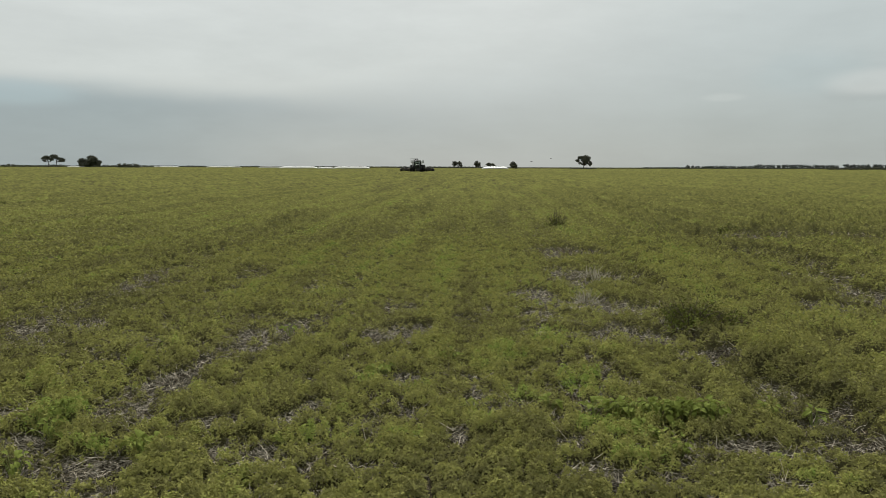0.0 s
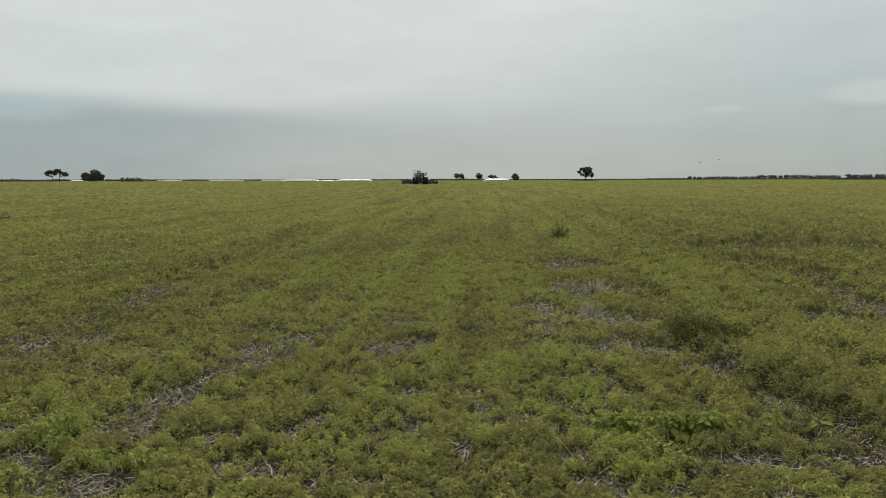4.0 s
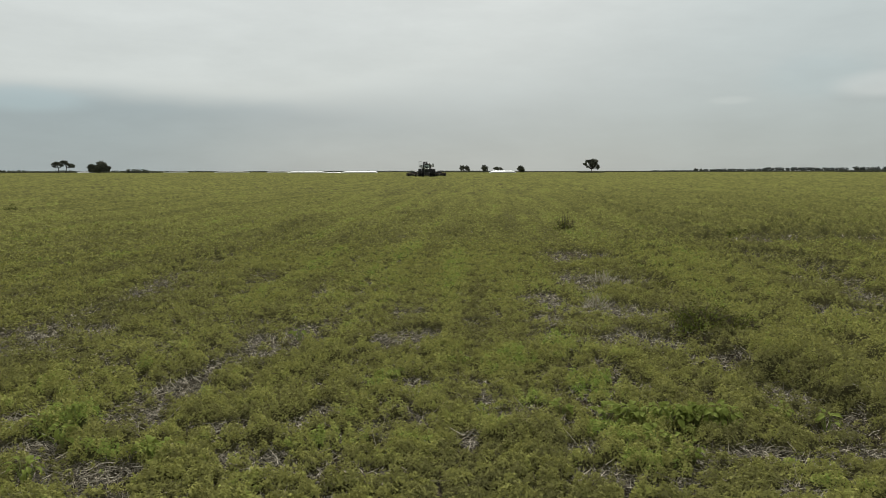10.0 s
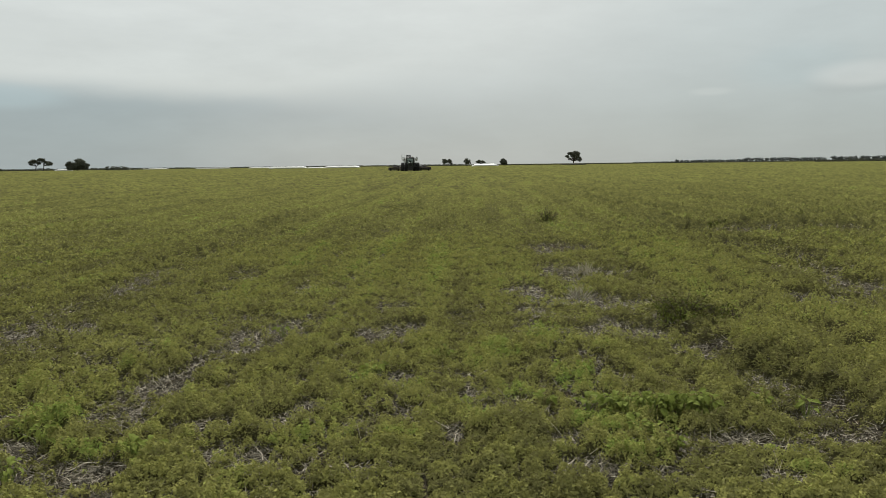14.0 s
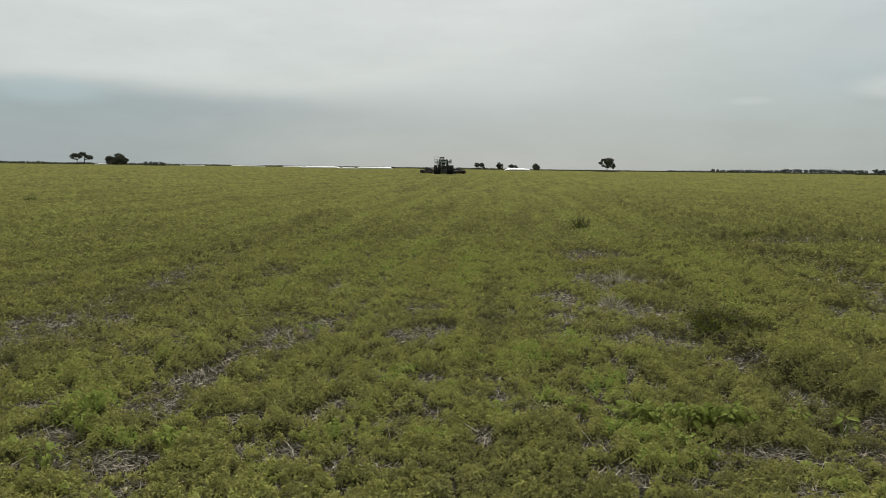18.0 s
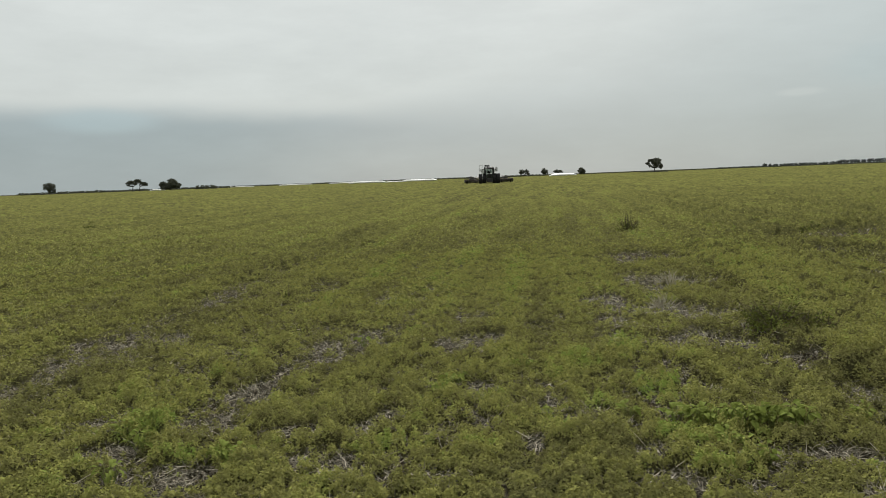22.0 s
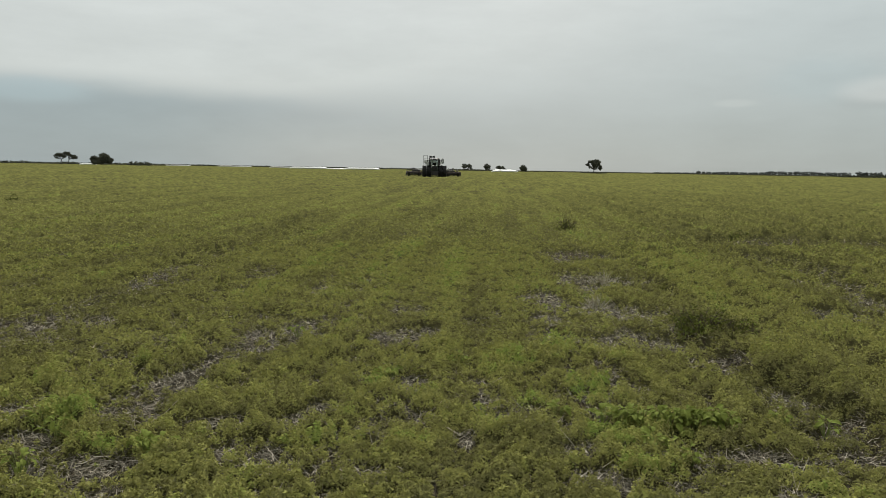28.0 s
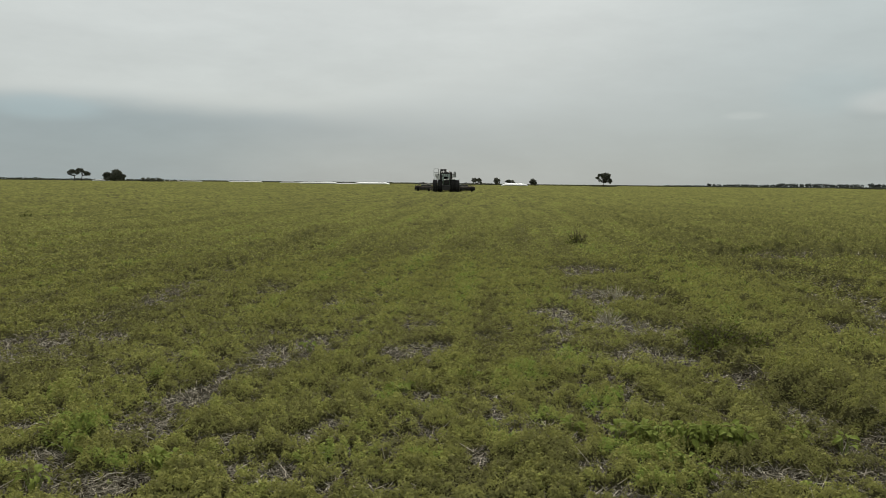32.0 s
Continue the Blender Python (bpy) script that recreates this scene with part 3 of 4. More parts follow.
def crop_cover():
    """Small leaves over the cushions of the crop, finer near the camera."""
    rng = np.random.RandomState(3)
    zones = [spread(rng, 960000, 2.1, 6.0, 0.2, radians(38)), spread(rng, 520000, 6.0, 14.0, 0.1, radians(38)), spread(rng, 330000, 14.0, 38.0, -0.3, radians(38))]
    # beside, behind and under the camera, with coarser leaves
    x, y = rng.uniform(-9, 9, 230000), rng.uniform(-9, 9, 230000)
    r = np.hypot(x, y)
    out = (r < 9) & ((np.abs(np.arctan2(x, y)) > radians(38)) | (r < 2.1))
    zones.append((x[out], y[out], np.full(out.sum(), 19.0)))
    x, y, d = (np.concatenate(c) for c in zip(*zones))
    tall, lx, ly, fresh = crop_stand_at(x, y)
    keep = (tall > 0.022 + 0.036 * rng.uniform(0, 1, len(x)) ** 2) & (rng.uniform(0, 1, len(x)) > smooth(14, 37, d))
    x, y, d, tall, lx, ly, fresh = (c[keep] for c in (x, y, d, tall, lx, ly, fresh))
    n = len(x)
    calm = smooth(7, 30, d)
    depth = rng.uniform(0, 1, n) ** 0.7
    # some shoots stand up out of the rest
    shoot = (rng.uniform(0, 1, n) < 0.10 * (1 - calm)) * rng.uniform(0.2, 1, n)
    at = np.stack([x, y, relief(x, y) + tall * (0.66 + 0.42 * depth + 0.35 * shoot)], -1)
    facing = np.stack([lx, ly, 0.60 * (1 - 0.8 * shoot)], -1) + rng.normal(0, 0.36, (n, 3)) * (1 - 0.2 * calm)[:, None]
    facing[:, 2] = np.abs(facing[:, 2]) + 0.05
    size = 0.0122 * np.maximum(1, d / 4.4) ** 0.80 * rng.uniform(0.55, 1.5, n) * (1 + 0.5 * shoot)
    for name, lo, hi, label in (("crop_plants", 0, 14, "low olive-green crop foliage covering the field"), ("crop_stand", 14, 99, "low olive-green crop foliage in faint rows")):
        mine = (d >= lo) & (d < hi)
        s = size[mine]
        ob = leaflets(name, rng, at[mine], facing[mine], s, s * 0.62, CROP)
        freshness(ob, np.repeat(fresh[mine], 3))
        tagged(ob, label, "plants", kind="stuff")


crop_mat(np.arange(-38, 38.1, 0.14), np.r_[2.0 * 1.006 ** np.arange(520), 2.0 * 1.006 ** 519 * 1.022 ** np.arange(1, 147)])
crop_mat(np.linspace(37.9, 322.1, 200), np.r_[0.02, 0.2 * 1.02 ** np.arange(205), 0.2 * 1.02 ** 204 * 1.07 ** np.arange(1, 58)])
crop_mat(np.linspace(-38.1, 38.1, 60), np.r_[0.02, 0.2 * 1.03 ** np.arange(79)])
crop_cover()


def straw():
    """Chopped straw: many flat slivers close to the soil, and some longer round stalks on top."""
    rng = np.random.RandomState(5)
    x, y, d = spread(rng, 900000, 2.2, 22, 1.0)
    keep = rng.uniform(0, 1, len(x)) < (0.07 + 0.10 * smooth(-0.6, -2.6, x) + 0.9 * bareness(x, y) + 1.3 * blobs(x, y, BARE) * smooth(9, 5.5, y)) * (0.14 + 0.86 * smooth(14, 6, d))
    x, y, d = x[keep], y[keep], d[keep]
    n = len(x)
    at = np.stack([x, y, relief(x, y) + rng.uniform(0.003, 0.030, n)], -1)
    size = rng.uniform(0.02, 0.085, n) * np.maximum(1, d / 9) ** 0.5
    tagged(leaflets("straw_litter", rng, at, rng.normal(0, 0.45, (n, 3)) + [0, 0, 1], size, 0.0046 * np.maximum(1, d / 6) * rng.uniform(0.4, 1.6, n), STRAW),
           "chopped grey-brown straw scattered on bare soil", "straw", kind="stuff")
    x, y, d = spread(rng, 60000, 2.2, 18, 1.0)
    keep = rng.uniform(0, 1, len(x)) < 0.035 + (0.5 * blobs(x, y, BARE) + 0.15 * bareness(x, y)) * smooth(14, 7, y)
    x, y, d = x[keep], y[keep], d[keep]
    n = len(x)
    turn, lean = rng.uniform(0, 2 * np.pi, n), np.abs(rng.normal(0, 0.3, n))
    L, W = 0.03 + 0.13 * rng.uniform(0, 1, n) ** 3, 0.0012 * np.maximum(1, d / 6) * rng.uniform(0.6, 1.5, n)
    ahead = np.stack([np.cos(turn) * np.cos(lean), np.sin(turn) * np.cos(lean), np.sin(lean)], -1)
    side = np.stack([-np.sin(turn), np.cos(turn), 0 * turn], -1)
    up = np.cross(ahead, side)
    a = np.stack([x, y, relief(x, y) + rng.uniform(0.004, 0.04, n)], -1)
    b = a + ahead * L[:, None]
    w = W[:, None]
    corner = [side * w, up * w * 1.6, -side * w]
    verts = np.stack([a + c for c in corner] + [b + c for c in corner], 1).reshape(-1, 3)
    q = np.arange(n)[:, None] * 6
    faces = np.concatenate([q + f for f in ([0, 1, 4, 3], [1, 2, 5, 4], [2, 0, 3, 5])], 1).reshape(-1, 4)
    tagged(arrays("straw_stalks", verts, faces, STRAW), "dry pale straw stalks lying on the crop", "straw", kind="stuff")


straw()


# ---- trees and the far edge of the field ----
def leaf_balls(rng, centres, radii, count):
    """Points and outward ways for balls of leaves."""
    n = len(centres)
    ball = rng.normal(0, 1, (n, count, 3))
    ball /= np.linalg.norm(ball, axis=2)[..., None]
    p = centres[:, None, :] + ball * radii[:, None, None] * rng.uniform(0.45, 1.05, (n, count, 1)) * [1, 1, 0.8]
    return p.reshape(-1, 3), (ball + rng.normal(0, 0.5, ball.shape) + [0, 0, 0.3]).reshape(-1, 3)


def tree(x, y, height, width, label, lobes, seed=1, trunks=((0.0, 0.0),), leaf=0.5, clumps=110, group=""):
    """A tree: trunks at (offset, lean), limbs out to each lobe of the crown, and leafy clumps through the lobes.
    lobes: (across, up, half-width, half-height) as shares of the width and the height."""
    rng = np.random.RandomState(seed)
    z = float(relief(np.array([x]), np.array([y]))[0]) - 0.1
    top = thing("tree", pose(x, y, z), label, "tree", group)
    forks = []
    for off, lean in trunks:
        low = min(l[1] - l[3] for l in lobes)
        fork = Vector(((off + lean) * width, rng.normal(0, 0.3), height * max(0.14, low + 0.04)))
        part("trunk", rod(bmesh.new(), ((off * width, 0, -0.1), ((off + 0.6 * lean) * width, 0.1, fork.z * 0.55), fork), (height * 0.040 + 0.06, height * 0.030, height * 0.024), 7), BARK, top)
        forks.append(fork)
    area = [l[2] * l[3] for l in lobes]
    centres, radii = [], []
    for (ax, az, rx, rz), share in zip(lobes, area):
        middle = Vector((ax * width, 0, az * height))
        fork = min(forks, key=lambda f: (f - middle).length)
        for i in range(4):
            tip = middle + Vector((rng.uniform(-.7, .7) * rx * width, rng.uniform(-.7, .7) * rx * width, rng.uniform(-.3, .7) * rz * height))
            elbow = fork.lerp(tip, 0.5) + Vector((0, 0, -0.03 * height))
            part("limb", rod(bmesh.new(), (fork, elbow, tip), (height * 0.017, height * 0.011, height * 0.005), 5), BARK, top)
        for c in range(max(6, int(clumps * share / sum(area)))):
            way = rng.normal(0, 1, 3)
            way /= np.linalg.norm(way)
            r = min(rx * width, rz * height) * rng.uniform(0.22, 0.42)
            out = rng.uniform(0.15, 1.0) ** 0.5
            centres.append((ax * width + way[0] * (rx * width - 0.7 * r) * out, way[1] * (rx * width - 0.5 * r) * out, az * height + way[2] * (rz * height - 0.7 * r) * out))
            radii.append(r)
    p, o = leaf_balls(rng, np.array(centres), np.array(radii), 60)
    p[:, 2] = np.maximum(p[:, 2], 0.1)
    s = rng.uniform(0.6, 1.3, len(p)) * leaf
    leaves("crown", rng, p, o, s, s * 0.7, TREE).parent = top
    return top


def scrub(name, label, spans, seed, material, category="bushes"):
    """Round-topped bushes or far trees side by side: spans of (x0, y0, x1, y1, height, evenness)."""
    rng = np.random.RandomState(seed)
    pts, ways, sizes = [], [], []
    for x0, y0, x1, y1, h, even in spans:
        length = math.hypot(x1 - x0, y1 - y0)
        n = max(3, int(length / (0.55 * h)))
        t = (np.arange(n) + rng.uniform(-0.45, 0.45, n)) / n
        along = t * length
        tall = h * (even + (1 - even) * 1.6 * fbm(along / (5 * h) + 3 * seed, along * 0 + 1.5, 3)) * rng.uniform(0.8, 1.08, n)
        for level, share in ((0.30, 0.42), (0.68, 0.34)):
            centre = np.stack([x0 + (x1 - x0) * t + rng.normal(0, 0.1 * h, n), y0 + (y1 - y0) * t + rng.normal(0, 0.2 * h, n), tall * level], -1)
            p, o = leaf_balls(rng, centre, tall * share * rng.uniform(0.9, 1.15, n), 24)
            pts.append(p), ways.append(o), sizes.append(np.full(len(p), 0.30 * h))
    p, o = np.concatenate(pts), np.concatenate(ways)
    s = np.concatenate(sizes) * rng.uniform(0.6, 1.3, len(p))
    p[:, 2] = np.maximum(p[:, 2], 0.05) + relief(p[:, 0], p[:, 1]) - 0.1
    return tagged(leaves(name, rng, p, o, s, s * 0.95, material), label, category, kind="stuff")


def trees():
    edge = "trees at the field edge"
    tree(-307.5 * .93, 600 * .93, 10.4, 18.5, "tall tree with two leaning trunks and open crowns", [(-.28, .70, .21, .18), (.06, .82, .15, .17), (.36, .54, .14, .20), (-.06, .60, .12, .12), (.2, .68, .12, .13), (-.38, .5, .09, .10)], 3, ((-.20, .02), (.10, .04)), 0.5, 190, edge)
    tree(-278 * .93, 600 * .93, 10.3, 19.0, "broad dense dark tree with foliage to the ground", [(.10, .52, .30, .46), (-.27, .40, .22, .34), (.36, .32, .13, .30), (-.05, .22, .40, .20)], 4, ((0, 0),), 0.6, 220, edge)
    tree(-386 * .93, 600 * .93, 10.6, 11.5, "rounded dark tree at the field edge", [(0, .6, .46, .38), (.2, .3, .3, .2)], 5, ((0, 0),), 0.5, 110, edge)
    tree(23.6 * 1.05, 600 * 1.05, 6.8, 10.2, "small dark tree with lobed crown behind white bags", [(-.20, .62, .28, .36), (.18, .64, .28, .34), (.38, .36, .14, .22)], 6, ((-.05, 0),), 0.4, 90, edge)
    tree(40.3 * 1.05, 600 * 1.05, 6.8, 8.2, "small round dark tree behind white bags", [(0, .64, .44, .36), (.1, .38, .38, .20)], 7, ((0, 0),), 0.4, 90, edge)
    tree(51.5 * 1.05, 600 * 1.05, 5.8, 9.0, "low spreading dark tree behind white bags", [(-.05, .66, .42, .32), (.32, .50, .20, .22)], 8, ((0, 0),), 0.4, 70, edge)
    tree(70.5 * 1.0, 600 * 1.0, 6.4, 7.8, "small round dense dark tree", [(-.04, .52, .42, .46), (.25, .34, .24, .32)], 9, ((0, 0),), 0.4, 120, edge)
    tree(128.8 * .8, 600 * .8, 9.8, 11.6, "lone open-crowned tree with a bare forked trunk on the field edge", [(.12, .72, .36, .27), (-.33, .62, .17, .13), (.38, .44, .13, .20), (-.20, .44, .13, .09), (-.15, .80, .18, .14), (.16, .46, .16, .10)], 10, ((0, .04),), 0.42, 190, edge)
    far = 800 / 600
    scrub("tree_line", "distant row of trees on the horizon, haze in its grey-green", [(180 * far, 800, 215 * far, 800, 2.2, 0.7), (215 * far, 800, 272 * far, 800, 3.8, 0.75), (272 * far, 800, 345 * far, 800, 5.2, 0.85), (349 * far, 800, 480 * far, 800, 5.8, 0.85)], 12, FAR, "trees")
    scrub("hedgerow", "low dark scrub along the far field edge",
          [(-470, 680, -380, 680, 2.8, 0.6), (-380, 680, -255, 680, 2.3, 0.5), (-380, 880, 70, 880, 2.1, 0.7), (-255 * .95, 570, -236 * .95, 570, 3.6, 0.6), (-30, 700, 480, 700, 1.4, 0.8), (95, 480, 112, 480, 1.2, 0.5), (290, 520, 340, 500, 2.2, 0.4)], 14, TREE)


trees()


def silo_bag(x0, y0, x1, y1, radius):
    """A long sausage of white film with flattened round section and tapered ends."""
    length, turn = math.hypot(x1 - x0, y1 - y0), math.atan2(y1 - y0, x1 - x0)
    z = float(relief(np.array([x0]), np.array([y0]))[0])
    bm = bmesh.new()
    rings = []
    rng = random.Random(int(abs(x0) * 10))
    steps = 26
    for i in range(steps + 1):
        t = i / steps
        end = min(t, 1 - t) * length
        r = radius * min(1.0, 0.25 + 0.75 * math.sqrt(min(1.0, end / 3.0))) * rng.uniform(0.97, 1.03)
        rings.append([bm.verts.new((t * length, math.cos(a) * r * 1.1, max(-0.02, r * 0.52 + math.sin(a) * r * 0.6))) for a in (2 * math.pi * j / 14 for j in range(14))])
    for p, q in zip(rings, rings[1:]):
        for j in range(14):
            bm.faces.new((p[j], p[(j + 1) % 14], q[(j + 1) % 14], q[j]))
    bm.faces.new(rings[0][::-1])
    bm.faces.new(rings[-1])
    for f in bm.faces:
        f.smooth = True
    bmesh.ops.recalc_face_normals(bm, faces=bm.faces)
    ob = part("silo_bag", bm, BAG)
    ob.matrix_world = pose(x0, y0, z, 0, 0, math.degrees(turn))
    return tagged(ob, "long white plastic grain bag lying on the ground", "grain bag", "white grain bags at the field edge")


for x0, x1, far, radius in ((-296.5, -284.7, 600, 1.0), (-237.9, -224, 760, 0.9), (-222, -206, 760, 0.8), (-183, -155, 760, 0.9), (-140, -122, 740, 0.9), (-123, -92.5, 500, 1.25), (-92, -78.6, 500, 0.7), (-78.4, -48.7, 490, 1.25), (44.2, 67.2, 480, 1.35)):
    silo_bag(x0 * far / 600, far, x1 * far / 600, far + 6, radius)


# ---- the tractor: faces -y, origin on the ground under its joint ----
def wheel(parent, x, y, radius, width, name="wheel"):
    """A lugged tyre on a dished rim; its own origin is the hub."""
    hub = new(name)
    hub.parent = parent
    hub.location = (x, y, radius)
    w, r = width / 2, radius
    bm = lathe(bmesh.new(), [(-w * .8, r * .56), (-w, r * .66), (-w, r * .86), (-w * .86, r * .945), (w * .86, r * .945), (w, r * .86), (w, r * .66), (w * .8, r * .56)], 36)
    for side in (-1, 1):
        for i in range(20):
            a = 2 * math.pi * (i + (0.5 if side > 0 else 0)) / 20
            b = a + 0.17
            p = Vector((side * w * 0.06, math.cos(a) * r * .955, math.sin(a) * r * .955))
            q = Vector((side * w * 0.97, math.cos(b) * r * .955, math.sin(b) * r * .955))
            n = Vector((0, math.cos((a + b) / 2), math.sin((a + b) / 2)))
            t = Vector((0, -n.z, n.y))
            low = [bm.verts.new(v + t * s * .028 * r - n * .02 * r) for v in (p, q) for s in (-1, 1)]
            high = [bm.verts.new(v + t * s * .02 * r + n * .045 * r) for v in (p, q) for s in (-1, 1)]
            for f in ((0, 1, 3, 2), (2, 3, 1, 0)):
                bm.faces.new([(high if f[0] == 0 else low)[j] for j in f])
            for i0, i1 in ((0, 1), (1, 3), (3, 2), (2, 0)):
                bm.faces.new((low[i0], low[i1], high[i1], high[i0]))
    part("tyre", bm, RUBBER, hub)
    bm = lathe(bmesh.new(), [(-w * .7, r * .57), (-w * .55, r * .5), (-w * .1, r * .42), (-w * .1, r * .12), (w * .1, r * .12), (w * .1, r * .42), (w * .55, r * .5), (w * .7, r * .57)], 28)
    part("rim", bm, RIM, hub)
    bm = lathe(bmesh.new(), [(-w * .5, r * .11), (-w * .5, r * .02), (w * .5, r * .02), (w * .5, r * .11)], 12)
    part("hub", bm, IRON, hub)
    return hub


def tractor():
    top = thing("tractor", None, "dark articulated tractor with dual tyres, driving over the field", "tractor")
    wheels = []
    for y in (-1.75, 1.75):
        for x in (-1.78, -0.98, 0.98, 1.78):
            wheels.append(wheel(top, x, y, 1.02, 0.70))
    bm = bmesh.new()
    box(bm, -0.55, 0.55, -2.9, -0.25, 0.48, 1.25, 0.04)
    box(bm, -0.55, 0.55, 0.25, 2.7, 0.55, 1.25, 0.04)
    tube(bm, (0, -0.3, 0.98), (0, 0.3, 0.98), 0.22, sides=12)
    part("chassis", bm, BLACK, top)
    for y in (-1.75, 1.75):
        bm = tube(bmesh.new(), (-2.0, y, 1.02), (2.0, y, 1.02), 0.16, sides=12)
        box(bm, -0.35, 0.35, y - 0.3, y + 0.3, 0.72, 1.3, 0.08)
        part("axle", bm, IRON, top)
    bm = box(bmesh.new(), -0.56, 0.56, -3.55, -0.9, 1.22, 2.15, 0.12, (0.86, 0.95))
    hood = part("hood", bm, BODY, top, "dark green sloping hood")
    bm = box(bmesh.new(), -0.46, 0.46, -3.60, -3.52, 1.30, 1.98, 0.02, (0.9, 1))
    for i in range(9):
        box(bm, -0.44, 0.44, -3.64, -3.59, 1.36 + i * 0.065, 1.385 + i * 0.065)
    part("grille", bm, BLACK, hood)
    for x in (-0.3, 0.3):
        part("headlight", box(bmesh.new(), x - 0.12, x + 0.12, -3.645, -3.58, 1.98, 2.08, 0.02), LENS, hood)
    part("front_weight", box(bmesh.new(), -0.6, 0.6, -3.85, -3.45, 0.34, 1.12, 0.05), BLACK, top)
    # cab
    cab = part("cab", box(bmesh.new(), -0.92, 0.92, -0.92, 0.85, 1.28, 1.72, 0.05), BODY, top)
    for x in (-0.9, 0.9):
        for y, lean in ((-0.9, 0.06), (0.0, 0.02), (0.82, 0.0)):
            part("pillar", rod(bmesh.new(), ((x, y, 1.7), (x, y + lean * 0.5, 2.4), (x * 0.96, y + lean, 3.12)), (0.13, 0.12, 0.12), 6), BLACK, cab)
    for x in (-0.30, 0.30):
        part("mullion", box(bmesh.new(), x - 0.025, x + 0.025, 0.80, 0.86, 1.72, 3.1), BLACK, cab)
    for y in (-0.9, 0.82):
        part("sill", box(bmesh.new(), -0.9, 0.9, y - 0.04, y + 0.04, 1.70, 1.78, 0.01), BLACK, cab)
    part("roof", box(bmesh.new(), -1.02, 1.02, -1.12, 1.0, 3.0, 3.32, 0.08, (0.9, 0.92)), BLACK, cab, "dark cab roof")
    part("windscreen", box(bmesh.new(), -0.82, 0.82, -0.905, -0.897, 1.8, 3.06), GLASS, cab, "clear windscreen")
    part("rear_window", box(bmesh.new(), -0.82, 0.82, 0.826, 0.834, 1.8, 3.06), GLASS, cab, "clear rear window")
    for x in (-0.885, 0.885):
        part("side_window", box(bmesh.new(), x - 0.004, x + 0.004, -0.82, 0.74, 1.8, 3.06), GLASS, cab, "clear side window")
    bm = box(bmesh.new(), -0.3, 0.3, 0.05, 0.55, 1.72, 1.95, 0.06)
    box(bm, -0.28, 0.28, 0.45, 0.6, 1.9, 2.55, 0.06)
    part("seat", bm, BLACK, cab, "black seat with a high back")
    bm = tube(bmesh.new(), (0, -0.62, 1.72), (0, -0.35, 2.12), 0.05, 0.03)
    bm2 = lathe(bm, [(2.10, .20), (2.13, .225), (2.16, .20), (2.13, .18)], 20, "z")
    part("steering_wheel", bm2, BLACK, cab)
    part("dashboard", box(bmesh.new(), -0.35, 0.35, -0.85, -0.62, 1.7, 2.0, 0.05), BLACK, cab)
    for x in (-0.75, -0.45, 0.45, 0.75):
        part("work_light", box(bmesh.new(), x - 0.09, x + 0.09, -1.17, -1.08, 3.12, 3.23, 0.02), LENS, cab)
    bm = tube(bmesh.new(), (0.62, 0.6, 3.28), (0.62, 0.6, 3.5), 0.05)
    part("beacon", bm, AMBER, cab, "amber warning beacon")
    for s in (-1, 1):
        bm = tube(bmesh.new(), (s * 0.95, -0.95, 2.9), (s * 1.3, -1.0, 2.95), 0.02)
        box(bm, s * 1.3 - 0.08, s * 1.3 + 0.08, -1.04, -0.98, 2.72, 3.02, 0.03)
        part("mirror", bm, BLACK, cab)
    bm = tube(bmesh.new(), (0.72, -1.2, 1.6), (0.72, -1.2, 3.1), 0.085, sides=12)
    tube(bm, (0.72, -1.2, 3.1), (0.72, -1.05, 3.35), 0.06, sides=12)
    part("exhaust", bm, IRON, top, "upright exhaust stack")
    part("air_intake", tube(tube(bmesh.new(), (-0.72, -1.3, 1.6), (-0.72, -1.3, 2.5), 0.07, sides=12), (-0.72, -1.3, 2.5), (-0.72, -1.3, 2.75), 0.14, sides=14), BLACK, top)
    for s in (-1, 1):
        for y in (-1.75, 1.75):
            bm = box(bmesh.new(), min(s * 0.62, s * 1.5), max(s * 0.62, s * 1.5), y - 0.75, y + 0.75, 2.09, 2.14, 0.02)
            part("fender", bm, BODY, top)
    bm = bmesh.new()
    for i in range(4):
        box(bm, -1.32, -0.94, -0.55, -0.25, 0.5 + i * 0.28, 0.53 + i * 0.28)
    tube(bm, (-1.3, -0.58, 0.45), (-0.98, -0.58, 1.9), 0.02)
    tube(bm, (-1.3, -0.22, 0.45), (-0.98, -0.22, 1.9), 0.02)
    part("steps", bm, IRON, top)
    bm = box(bmesh.new(), -1.3, -0.5, 0.9, 2.2, 1.25, 1.75, 0.08)
    part("fuel_tank", bm, BLACK, top)
    part("fuel_tank", box(bmesh.new(), 0.5, 1.3, 0.9, 2.2, 1.25, 1.75, 0.08), BLACK, top)
    part("drawbar", box(bmesh.new(), -0.08, 0.08, 2.6, 3.3, 0.5, 0.6, 0.02), IRON, top)
    return top, wheels


